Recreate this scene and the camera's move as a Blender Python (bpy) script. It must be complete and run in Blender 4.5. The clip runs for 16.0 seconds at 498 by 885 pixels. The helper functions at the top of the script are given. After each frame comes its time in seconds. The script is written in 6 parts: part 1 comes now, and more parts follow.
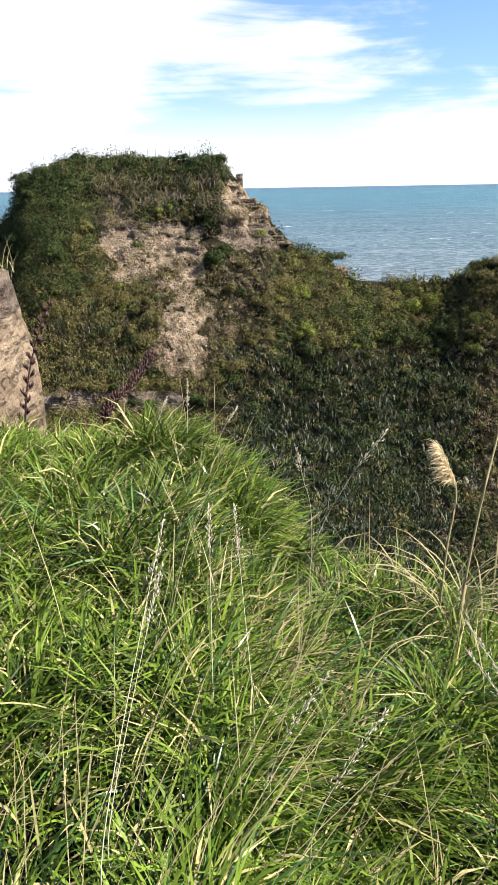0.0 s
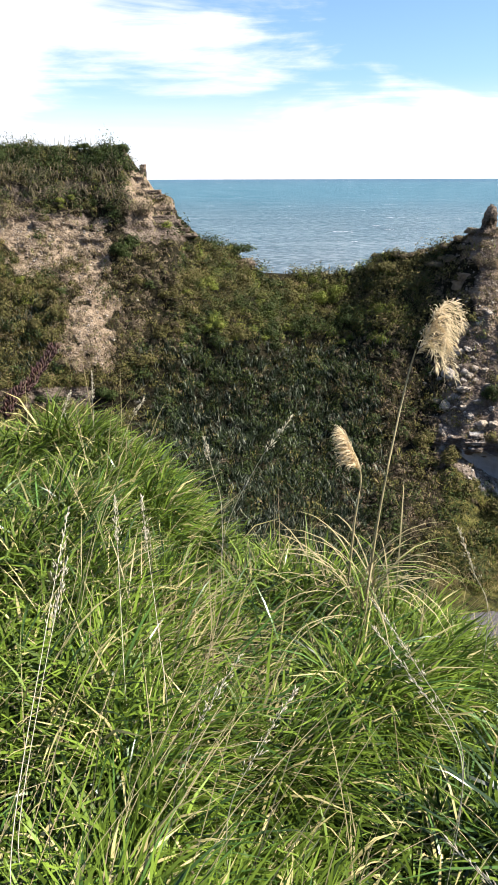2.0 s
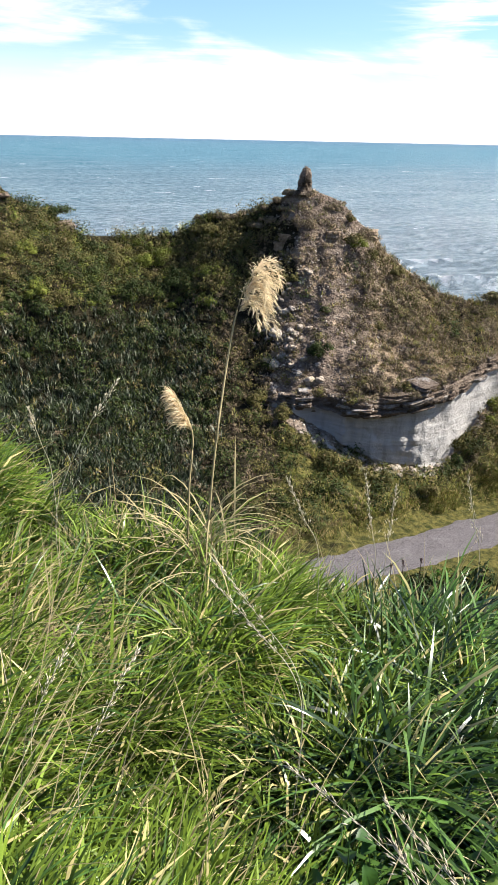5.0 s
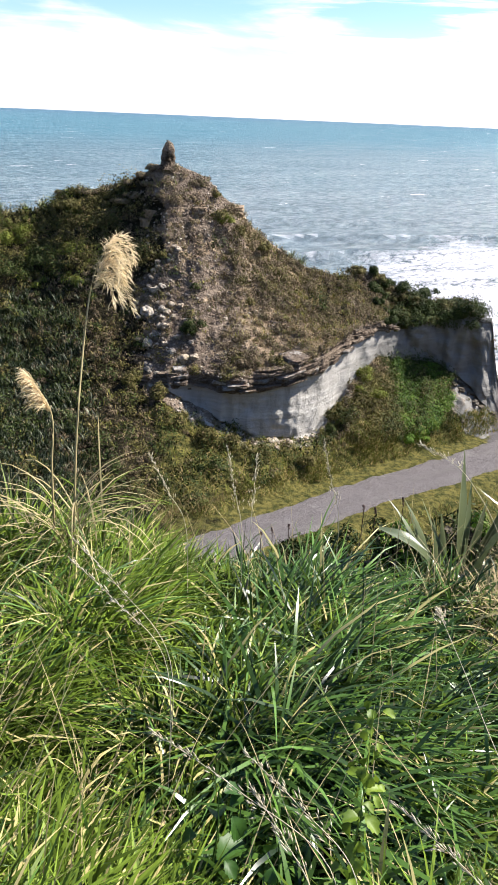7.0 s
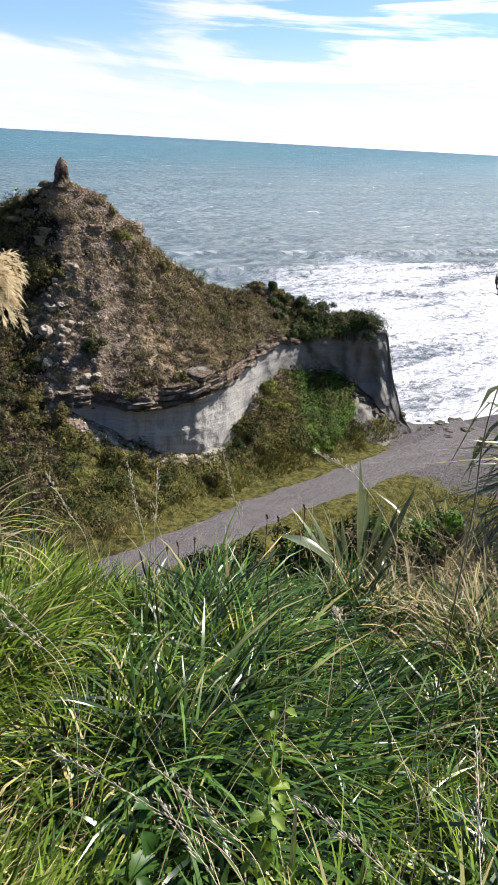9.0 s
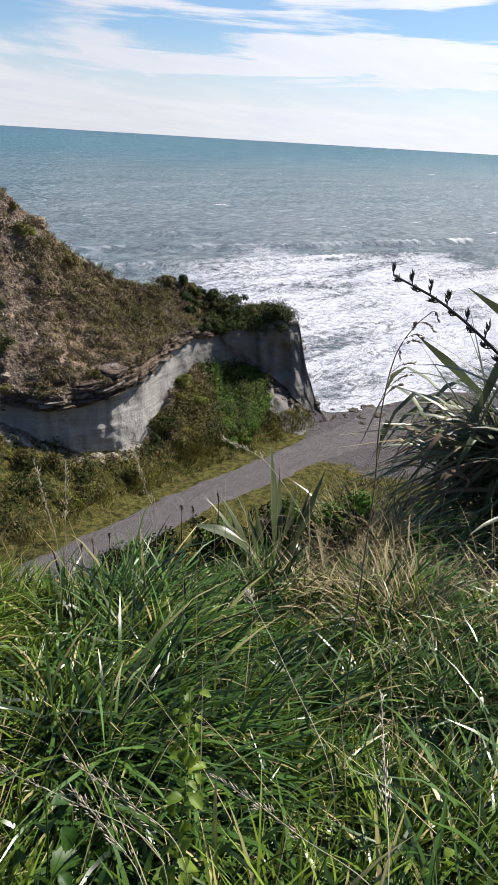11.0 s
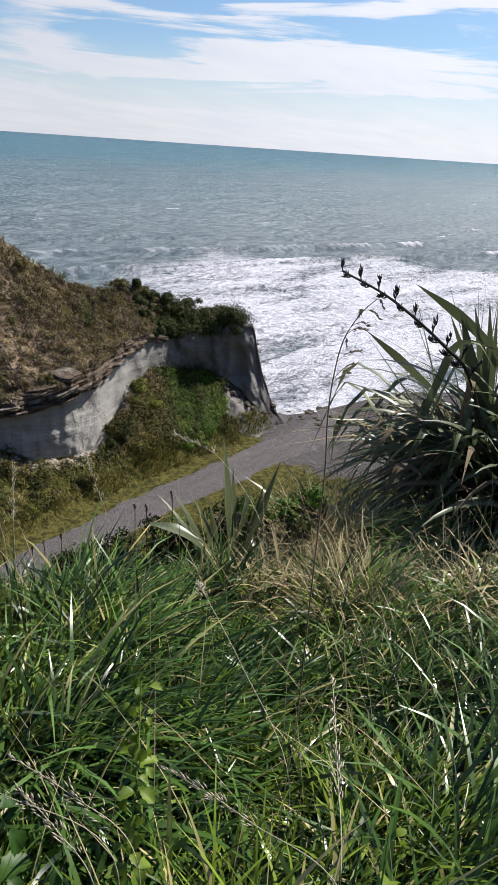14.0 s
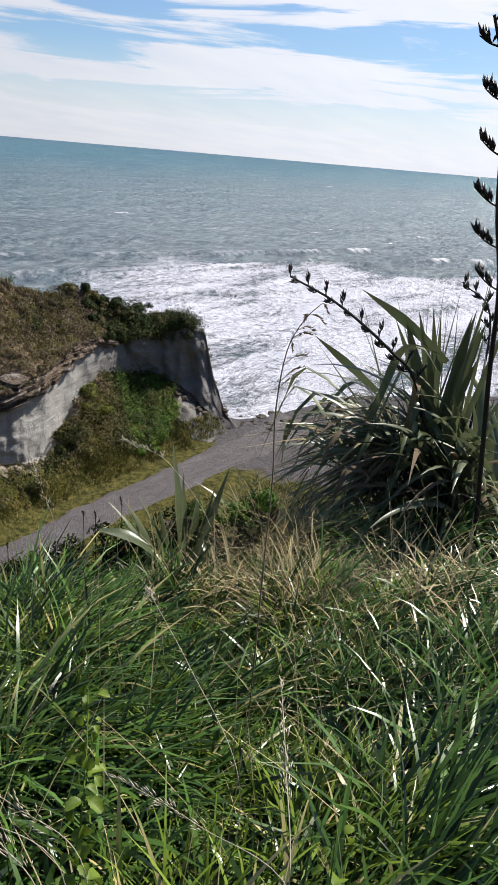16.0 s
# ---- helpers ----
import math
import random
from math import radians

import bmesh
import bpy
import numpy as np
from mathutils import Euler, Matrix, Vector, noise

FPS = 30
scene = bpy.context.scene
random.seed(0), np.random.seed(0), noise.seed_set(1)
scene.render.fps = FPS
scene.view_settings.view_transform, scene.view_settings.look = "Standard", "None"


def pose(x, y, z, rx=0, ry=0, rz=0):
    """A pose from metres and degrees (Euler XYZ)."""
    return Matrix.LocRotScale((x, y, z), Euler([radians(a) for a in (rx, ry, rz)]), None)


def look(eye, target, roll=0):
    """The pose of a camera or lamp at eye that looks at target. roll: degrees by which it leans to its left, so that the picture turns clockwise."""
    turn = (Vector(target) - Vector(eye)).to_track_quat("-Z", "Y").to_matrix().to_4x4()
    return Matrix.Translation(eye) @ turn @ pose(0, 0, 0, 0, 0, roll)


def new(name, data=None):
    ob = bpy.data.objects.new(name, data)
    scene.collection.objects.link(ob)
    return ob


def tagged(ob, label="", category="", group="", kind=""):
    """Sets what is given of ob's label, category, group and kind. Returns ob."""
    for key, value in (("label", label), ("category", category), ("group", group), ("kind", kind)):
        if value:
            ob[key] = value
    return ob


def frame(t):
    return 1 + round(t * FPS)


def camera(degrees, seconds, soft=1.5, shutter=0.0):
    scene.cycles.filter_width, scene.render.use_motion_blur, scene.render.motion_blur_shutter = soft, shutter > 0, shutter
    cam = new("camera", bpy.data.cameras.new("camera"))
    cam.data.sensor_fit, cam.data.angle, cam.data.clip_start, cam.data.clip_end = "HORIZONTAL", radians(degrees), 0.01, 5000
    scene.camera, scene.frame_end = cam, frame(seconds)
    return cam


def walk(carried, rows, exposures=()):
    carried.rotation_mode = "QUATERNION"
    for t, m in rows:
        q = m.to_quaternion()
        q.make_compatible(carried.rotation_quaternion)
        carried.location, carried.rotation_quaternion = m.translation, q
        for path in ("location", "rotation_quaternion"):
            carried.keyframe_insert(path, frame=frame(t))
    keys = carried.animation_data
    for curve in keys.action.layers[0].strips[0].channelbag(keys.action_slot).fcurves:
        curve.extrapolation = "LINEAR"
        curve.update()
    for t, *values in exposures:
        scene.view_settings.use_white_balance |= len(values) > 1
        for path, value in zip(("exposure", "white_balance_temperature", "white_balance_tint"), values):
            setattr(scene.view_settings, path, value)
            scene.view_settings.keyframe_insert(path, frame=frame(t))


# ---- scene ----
cam = camera(39.31, 16.0, soft=0.7)
PATH = [
    (0.0, (0.0000, 0.0000, 20.0000), (0.0000, 9.3936, 16.5707), -0.962),
    (0.5, (0.0062, -0.0152, 19.9998), (0.3076, 9.3488, 16.5032), -0.850),
    (1.0, (0.0161, -0.0143, 19.9975), (0.5641, 9.3349, 16.4916), -0.700),
    (1.5, (0.0254, -0.0090, 19.9830), (0.9108, 9.3251, 16.5059), -0.741),
    (2.0, (0.0268, -0.0050, 19.9817), (1.2602, 9.2683, 16.4483), -0.171),
    (2.5, (0.0274, 0.0080, 19.9795), (1.5646, 9.2181, 16.4004), 0.219),
    (3.0, (0.0376, 0.0213, 19.9673), (1.8727, 9.1453, 16.3087), 0.312),
    (3.5, (0.0528, 0.0151, 19.9608), (2.3811, 8.9761, 16.1820), 0.048),
    (6.0, (0.0562, -0.0488, 19.9716), (4.2245, 8.0288, 15.8030), 2.240),
    (6.5, (0.0862, -0.0655, 19.9678), (4.6939, 7.7160, 15.6997), 2.355),
    (7.0, (0.1095, -0.0842, 19.9693), (5.0172, 7.5396, 15.7512), 2.444),
    (7.5, (0.1246, -0.0986, 19.9772), (5.4008, 7.2769, 15.7624), 3.099),
    (8.0, (0.1261, -0.1046, 19.9730), (5.7074, 7.0700, 15.8047), 3.840),
    (8.5, (0.1226, -0.1214, 19.9789), (6.0393, 6.8988, 16.0155), 3.996),
    (9.0, (0.1191, -0.1379, 19.9760), (6.1344, 6.8022, 16.0198), 3.193),
    (9.5, (0.1193, -0.1491, 19.9850), (6.3617, 6.6542, 16.1448), 2.980),
    (10.0, (0.1313, -0.1583, 19.9822), (6.5913, 6.4027, 16.0806), 3.078),
    (12.5, (0.1322, -0.2144, 19.9368), (7.3210, 5.5491, 16.0506), 3.633),
    (13.0, (0.1438, -0.2048, 19.9302), (7.3548, 5.5252, 16.0354), 3.620),
    (13.5, (0.1446, -0.2038, 19.9247), (7.3852, 5.4822, 16.0205), 3.853),
    (14.0, (0.1477, -0.2073, 19.9248), (7.4055, 5.4649, 16.0326), 3.855),
    (14.5, (0.1432, -0.2084, 19.9329), (7.5046, 5.3524, 16.0745), 4.323),
    (15.0, (0.1515, -0.2165, 19.9253), (7.6400, 5.2121, 16.1236), 4.648),
    (15.5, (0.1433, -0.2314, 19.9314), (7.7500, 5.0430, 16.1475), 4.594),
    (16.0, (0.1509, -0.2220, 19.9251), (7.8435, 4.9294, 16.1453), 4.906),
]
walk(cam, [(t, look(e, g, r)) for t, e, g, r in PATH], [(0.0, 1.42), (7.0, 1.50), (10.0, 0.93), (12.5, 0.70), (16.0, 0.68)])

# ---- light ----
SUN_AZ, SUN_EL = 104.0, 47.0
sun_dir = Vector((math.sin(radians(SUN_AZ)) * math.cos(radians(SUN_EL)), math.cos(radians(SUN_AZ)) * math.cos(radians(SUN_EL)), math.sin(radians(SUN_EL))))
sun = new("sun", bpy.data.lights.new("sun", "SUN"))
sun.data.energy, sun.data.angle, sun.data.color = 5.0, radians(0.6), (1.0, 0.95, 0.86)
sun.matrix_world = look(sun_dir * 100, (0, 0, 0))


class Nodes:
    """Short hand for building node trees."""

    def __init__(self, tree):
        self.t = tree
        tree.nodes.clear()

    def add(self, kind, **values):
        n = self.t.nodes.new(kind)
        for k, v in values.items():
            n.inputs[k].default_value = v
        return n

    def link(self, a, b):
        self.t.links.new(a, b)

    def put(self, v, socket):
        if isinstance(v, bpy.types.NodeSocket):
            self.t.links.new(v, socket)
        else:
            socket.default_value = v

    def math(self, op, a, b=0.0, c=0.0, clamp=False):
        n = self.t.nodes.new("ShaderNodeMath")
        n.operation, n.use_clamp = op, clamp
        for v, s in zip((a, b, c), n.inputs):
            self.put(v, s)
        return n.outputs[0]

    def noise(self, vec, scale, detail=4.0, rough=0.55, dist=0.0):
        n = self.t.nodes.new("ShaderNodeTexNoise")
        self.put(vec, n.inputs["Vector"])
        for k, v in (("Scale", scale), ("Detail", detail), ("Roughness", rough), ("Distortion", dist)):
            n.inputs[k].default_value = v
        return n.outputs["Fac"]

    def ramp(self, fac, lo, hi, smooth=True):
        n = self.t.nodes.new("ShaderNodeMapRange")
        n.interpolation_type = "SMOOTHSTEP" if smooth else "LINEAR"
        self.put(fac, n.inputs["Value"])
        n.inputs["From Min"].default_value, n.inputs["From Max"].default_value = lo, hi
        return n.outputs["Result"]

    def mix(self, fac, a, b):
        n = self.t.nodes.new("ShaderNodeMix")
        n.data_type = "RGBA"
        self.put(fac, n.inputs["Factor"])
        for v, s in ((a, n.inputs[6]), (b, n.inputs[7])):
            self.put((*v, 1.0) if isinstance(v, tuple) and len(v) == 3 else v, s)
        return n.outputs[2]

    def scaled(self, vec, x, y, z):
        n = self.t.nodes.new("ShaderNodeMapping")
        self.put(vec, n.inputs["Vector"])
        n.inputs["Scale"].default_value = (x, y, z)
        return n.outputs[0]

    def attr(self, name):
        n = self.t.nodes.new("ShaderNodeAttribute")
        n.attribute_name = name
        return n.outputs["Fac"]

    def bump(self, height, strength=0.5, distance=0.05):
        n = self.t.nodes.new("ShaderNodeBump")
        self.put(height, n.inputs["Height"])
        n.inputs["Strength"].default_value, n.inputs["Distance"].default_value = strength, distance
        return n.outputs[0]


# sky with streaky fair-weather cloud
world = bpy.data.worlds.new("sky")
scene.world = world
world.use_nodes = True
N = Nodes(world.node_tree)
sky = N.add("ShaderNodeTexSky")
sky.sky_type, sky.sun_disc = "NISHITA", False
sky.sun_elevation, sky.sun_rotation = radians(SUN_EL), radians(SUN_AZ)
sky.air_density, sky.dust_density, sky.ozone_density = 1.0, 0.6, 1.2
way = N.add("ShaderNodeTexCoord").outputs["Generated"]
sep = N.add("ShaderNodeSeparateXYZ")
N.link(way, sep.inputs[0])
up = N.math("ADD", N.math("MAXIMUM", sep.outputs[2], 0.0), 0.10)
flat = N.add("ShaderNodeCombineXYZ")
N.link(N.math("DIVIDE", sep.outputs[0], up), flat.inputs[0])
N.link(N.math("DIVIDE", sep.outputs[1], up), flat.inputs[1])
flat.inputs[2].default_value = 3.7


def toward(az, el, lo, hi):
    """How near the sky's direction lies to a bearing and height."""
    d = N.add("ShaderNodeVectorMath")
    d.operation = "DOT_PRODUCT"
    N.link(way, d.inputs[0])
    a, e = radians(az), radians(el)
    d.inputs[1].default_value = (math.sin(a) * math.cos(e), math.cos(a) * math.cos(e), math.sin(e))
    return N.ramp(d.outputs["Value"], math.cos(radians(hi)), math.cos(radians(lo)))


puff = N.noise(N.scaled(way, 2.0, 2.0, 6.5), 1.5, 7.0, 0.55, 0.35)
wisp = N.noise(N.scaled(way, 1.6, 1.6, 20.0), 1.6, 6.0, 0.6, 0.5)
haze = N.ramp(sep.outputs[2], 0.125, 0.02)
high = N.ramp(sep.outputs[2], 0.26, 0.62)
bulk = N.math("ADD", puff, N.math("MULTIPLY", N.math("SUBTRACT", wisp, 0.5), 0.55))
bulk = N.math("ADD", bulk, N.math("MULTIPLY", toward(-14, 12, 2, 14), 0.16))
bulk = N.math("ADD", bulk, N.math("MULTIPLY", toward(44, 10, 3, 14), 0.12))
bulk = N.math("SUBTRACT", bulk, N.math("MULTIPLY", toward(21, 12, 1, 9), 0.16))
bulk = N.math("SUBTRACT", bulk, N.math("MULTIPLY", toward(3, 6, 3, 13), 0.07))
bulk = N.math("SUBTRACT", bulk, N.math("MULTIPLY", toward(28, 11, 2, 9), 0.15))
bulk = N.math("ADD", bulk, N.math("MULTIPLY", N.math("MULTIPLY", N.math("SUBTRACT", wisp, 0.50), 1.7), toward(56, 6, 8, 26)))
bulk = N.math("ADD", bulk, N.math("MULTIPLY", toward(70, 14, 3, 14), 0.14))
bulk = N.math("ADD", bulk, N.math("MULTIPLY", toward(58, 11, 3, 13), 0.24))
bulk = N.math("SUBTRACT", bulk, N.math("MULTIPLY", toward(67, 7, 2, 9), 0.20))
bulk = N.math("SUBTRACT", bulk, N.math("MULTIPLY", toward(42, 9, 2, 7), 0.10))
bulk = N.math("SUBTRACT", bulk, N.math("MULTIPLY", high, 0.72))
cover = N.math("ADD", N.ramp(bulk, 0.38, 0.60), N.math("MULTIPLY", haze, 0.95), clamp=True)
cloud_tone = N.mix(N.noise(N.scaled(flat.outputs[0], 0.5, 1.2, 1.0), 2.2, 5.0), (0.76, 0.81, 0.95), (1.0, 0.995, 1.02))
glare = N.math("ADD", 0.90, N.math("MULTIPLY", toward(88, 24, 8, 58), 0.28))
tint = N.add("ShaderNodeMix")
tint.data_type, tint.blend_type = "RGBA", "MULTIPLY"
tint.inputs["Factor"].default_value = 1.0
N.link(sky.outputs[0], tint.inputs[6])
tint.inputs[7].default_value = (0.80, 0.96, 1.16, 1.0)
back_sky = N.add("ShaderNodeBackground", Strength=0.066)
N.link(tint.outputs[2], back_sky.inputs["Color"])
back_cloud = N.add("ShaderNodeBackground")
N.link(N.math("MULTIPLY", glare, 0.57), back_cloud.inputs["Strength"])
N.link(cloud_tone, back_cloud.inputs["Color"])
blend = N.add("ShaderNodeMixShader")
N.link(N.math("MULTIPLY", cover, 0.92), blend.inputs[0])
N.link(back_sky.outputs[0], blend.inputs[1])
N.link(back_cloud.outputs[0], blend.inputs[2])
N.link(blend.outputs[0], N.add("ShaderNodeOutputWorld").inputs["Surface"])


# ---- materials ----
def material(name):
    m = bpy.data.materials.new(name)
    m.use_nodes = True
    n = Nodes(m.node_tree)
    out = n.add("ShaderNodeOutputMaterial")
    return m, n, out


def surface(n, out, color, rough, normal=None, spec=0.3, **more):
    b = n.add("ShaderNodeBsdfPrincipled")
    n.put((*color, 1.0) if isinstance(color, tuple) else color, b.inputs["Base Color"])
    n.put(rough, b.inputs["Roughness"])
    n.put(spec, b.inputs["Specular IOR Level"])
    if normal is not None:
        n.link(normal, b.inputs["Normal"])
    for k, v in more.items():
        n.put(v, b.inputs[k])
    n.link(b.outputs[0], out.inputs["Surface"])
    return b


def place_of(n):
    return n.add("ShaderNodeTexCoord").outputs["Object"]


def leaf_material(name, dark, light, dry, dry_share=0.12, rough=0.45, spec=0.4, glow=0.35, patch=0.6, grain=0.5):
    """Foliage: every leaf its own tone, patches across the plant, some dry ones, light passing through."""
    m, n, out = material(name)
    each = n.add("ShaderNodeNewGeometry").outputs["Random Per Island"]
    p = place_of(n)
    tone = n.math("ADD", n.math("MULTIPLY", each, grain), n.math("MULTIPLY", n.ramp(n.noise(p, patch, 3.0), 0.39, 0.61), 1.0 - grain))
    col = n.mix(tone, dark, light)
    second = n.math("FRACT", n.math("MULTIPLY", each, 17.31))
    col = n.mix(n.math("GREATER_THAN", second, 1.0 - dry_share), col, dry)
    b = n.add("ShaderNodeBsdfPrincipled")
    n.link(col, b.inputs["Base Color"])
    b.inputs["Roughness"].default_value, b.inputs["Specular IOR Level"].default_value = rough, spec
    tr = n.add("ShaderNodeBsdfTranslucent")
    n.link(col, tr.inputs["Color"])
    mx = n.add("ShaderNodeMixShader")
    mx.inputs[0].default_value = glow
    n.link(b.outputs[0], mx.inputs[1])
    n.link(tr.outputs[0], mx.inputs[2])
    n.link(mx.outputs[0], out.inputs["Surface"])
    return m


def ground_material():
    m, n, out = material("hillside")
    p = place_of(n)
    big, mid, fine = n.noise(p, 0.35, 5.0), n.noise(p, 1.7, 6.0, 0.65), n.noise(p, 9.0, 5.0, 0.7)
    lay = n.noise(n.scaled(p, 0.25, 0.25, 3.2), 1.0, 5.0, 0.6, 0.4)
    # soil near black, which puts the shade between plants into its colour
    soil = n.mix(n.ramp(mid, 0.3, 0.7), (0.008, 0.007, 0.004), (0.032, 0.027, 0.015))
    rock = n.mix(n.ramp(lay, 0.35, 0.65), (0.108, 0.080, 0.062), (0.198, 0.152, 0.118))
    rock = n.mix(n.ramp(fine, 0.50, 0.78), rock, (0.26, 0.205, 0.158))
    rock = n.mix(n.ramp(big, 0.5, 0.75), rock, (0.105, 0.080, 0.062))
    grey = n.mix(n.ramp(lay, 0.3, 0.7), (0.285, 0.268, 0.252), (0.375, 0.355, 0.336))
    grey = n.mix(n.math("MULTIPLY", n.ramp(mid, 0.60, 0.85), 0.45), grey, (0.20, 0.18, 0.16))
    pale = n.mix(n.ramp(mid, 0.35, 0.65), (0.17, 0.122, 0.082), (0.30, 0.225, 0.155))
    sand = n.mix(mid, (0.058, 0.052, 0.054), (0.115, 0.104, 0.106))
    rub = n.t.nodes.new("ShaderNodeTexVoronoi")
    rub.inputs["Scale"].default_value = 2.6
    n.link(n.scaled(p, 1.0, 1.0, 1.5), rub.inputs["Vector"])
    stones = n.math("MULTIPLY", n.ramp(rub.outputs["Distance"], 0.30, 0.16), n.ramp(n.noise(p, 0.9, 3.0), 0.48, 0.62))
    rub2 = n.t.nodes.new("ShaderNodeTexVoronoi")
    rub2.inputs["Scale"].default_value = 7.5
    n.link(p, rub2.inputs["Vector"])
    rock = n.mix(n.math("MULTIPLY", stones, 0.55), rock, (0.25, 0.205, 0.16))
    crack = n.ramp(n.noise(n.scaled(p, 0.5, 0.5, 2.0), 2.2, 6.0, 0.7, 1.0), 0.40, 0.30)
    rock = n.mix(n.math("MULTIPLY", crack, 0.55), rock, (0.045, 0.035, 0.028))
    grit = n.noise(p, 13.0, 4.0, 0.7)
    rock = n.mix(n.math("MULTIPLY", n.ramp(grit, 0.50, 0.38), 0.5), rock, (0.045, 0.034, 0.027))
    rock = n.mix(n.math("MULTIPLY", n.ramp(grit, 0.58, 0.68), 0.35), rock, (0.29, 0.235, 0.188))
    drip = n.noise(n.scaled(p, 2.4, 2.4, 0.35), 1.0, 5.0, 0.65)
    grey = n.mix(n.math("MULTIPLY", n.ramp(drip, 0.52, 0.74), 0.38), grey, (0.13, 0.122, 0.115))
    # the headland's shade, put into the grey rock's colour
    grey = n.mix(n.math("MULTIPLY", n.attr("cliff_shade"), 0.60), grey, (0.085, 0.082, 0.080))
    jitter = n.math("MULTIPLY", n.math("SUBTRACT", mid, 0.5), 0.9)

    def mask(name):
        return n.ramp(n.math("ADD", n.attr(name), jitter), 0.35, 0.6)

    turf = n.mix(n.ramp(n.noise(p, 2.6, 6.0, 0.7), 0.36, 0.64), (0.028, 0.032, 0.010), (0.112, 0.096, 0.030))
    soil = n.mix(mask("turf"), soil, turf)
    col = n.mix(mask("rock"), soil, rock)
    col = n.mix(mask("pale"), col, pale)
    col = n.mix(mask("grey"), col, grey)
    col = n.mix(mask("sand"), col, sand)
    h = n.math("ADD", n.math("MULTIPLY", mid, 0.7), n.math("ADD", n.math("MULTIPLY", fine, 0.3), n.math("MULTIPLY", lay, 0.5)))
    h = n.math("SUBTRACT", h, n.math("MULTIPLY", n.math("MULTIPLY", mask("rock"), n.math("SUBTRACT", 1.0, mask("grey"))), n.math("ADD", n.math("MULTIPLY", rub.outputs["Distance"], 0.35), n.math("MULTIPLY", rub2.outputs["Distance"], 0.18))))
    h = n.math("MULTIPLY", h, n.math("SUBTRACT", 1.0, n.math("MULTIPLY", mask("grey"), 0.55)))
    surface(n, out, col, 0.95, n.bump(h, 1.0, 0.35), 0.05)
    return m


def sea_material():
    m, n, out = material("sea_water")
    p = place_of(n)
    s = n.add("ShaderNodeSeparateXYZ")
    n.link(p, s.inputs[0])
    off = n.math("SUBTRACT", n.math("ADD", s.outputs[1], n.math("MULTIPLY", s.outputs[0], 0.28)), 45.0)
    drift = n.math("ADD", off, n.math("MULTIPLY", n.math("SUBTRACT", n.noise(p, 0.02, 3.0), 0.5), 60.0))
    col = n.mix(n.ramp(drift, 40.0, 260.0), (0.052, 0.084, 0.104), (0.030, 0.084, 0.112))
    col = n.mix(n.ramp(drift, 220.0, 900.0), col, (0.008, 0.098, 0.142))
    col = n.mix(n.ramp(off, 1500.0, 4500.0), col, (0.008, 0.066, 0.122))
    # pale glints and dark troughs of the chop, painted into the water's colour
    glints = n.math("ADD", n.math("MULTIPLY", n.noise(n.scaled(p, 0.55, 1.0, 1.0), 0.55, 7.0, 0.7, 0.3), 0.9), n.math("MULTIPLY", n.noise(n.scaled(p, 0.3, 1.0, 1.0), 0.05, 5.0, 0.6, 0.3), 0.22))
    col = n.mix(n.ramp(glints, 0.44, 0.70), n.mix(0.30, col, (0.012, 0.026, 0.036)), n.mix(0.36, col, (0.32, 0.38, 0.42)))
    ripple = n.noise(n.scaled(p, 0.55, 1.0, 1.0), 1.3, 8.0, 0.72, 0.3)
    chop = n.noise(n.scaled(p, 0.5, 1.0, 1.0), 0.16, 5.0, 0.6, 0.4)
    lace = n.noise(n.scaled(p, 0.6, 1.0, 1.0), 1.15, 10.0, 0.76, 0.8)
    belt = n.noise(n.scaled(p, 0.03, 0.14, 1.0), 1.0, 3.0, 0.5, 0.5)
    edge = n.math("ADD", off, n.math("MULTIPLY", n.math("SUBTRACT", n.noise(p, 0.06, 4.0), 0.5), 28.0))
    reach = n.math("SUBTRACT", 74.0, n.math("MULTIPLY", n.math("POWER", n.math("ABSOLUTE", n.math("SUBTRACT", s.outputs[0], 105.0)), 2.0), 0.018))
    near = n.math("SUBTRACT", 1.0, n.ramp(n.math("SUBTRACT", edge, reach), -9.0, 7.0))
    amount = n.math("ADD", n.math("MULTIPLY", near, 0.23), n.math("MULTIPLY", n.math("SUBTRACT", belt, 0.5), 0.75))
    foam = n.math("MULTIPLY", n.ramp(n.math("ADD", lace, amount), 0.54, 0.74), near)
    caps = n.math("MULTIPLY", n.ramp(n.noise(n.scaled(p, 0.3, 1.0, 1.0), 0.11, 5.0, 0.6), 0.66, 0.68), n.ramp(n.noise(p, 0.9, 3.0), 0.45, 0.6))
    foam = n.math("MAXIMUM", foam, n.math("MAXIMUM", caps, n.attr("crest")))
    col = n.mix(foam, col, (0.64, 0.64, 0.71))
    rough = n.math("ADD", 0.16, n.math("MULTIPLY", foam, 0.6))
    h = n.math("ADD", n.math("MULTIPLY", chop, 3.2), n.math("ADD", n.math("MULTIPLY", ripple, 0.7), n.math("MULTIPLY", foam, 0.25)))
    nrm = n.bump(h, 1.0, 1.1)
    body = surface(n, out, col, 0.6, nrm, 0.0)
    gloss = n.add("ShaderNodeBsdfGlossy")
    n.link(n.math("ADD", 0.17, n.math("MULTIPLY", rough, 0.6)), gloss.inputs["Roughness"])
    n.link(nrm, gloss.inputs["Normal"])
    both = n.add("ShaderNodeMixShader")
    n.link(n.math("MULTIPLY", n.math("SUBTRACT", 1.0, foam), 0.145), both.inputs[0])
    n.link(body.outputs[0], both.inputs[1])
    n.link(gloss.outputs[0], both.inputs[2])
    n.link(both.outputs[0], out.inputs["Surface"])
    return m


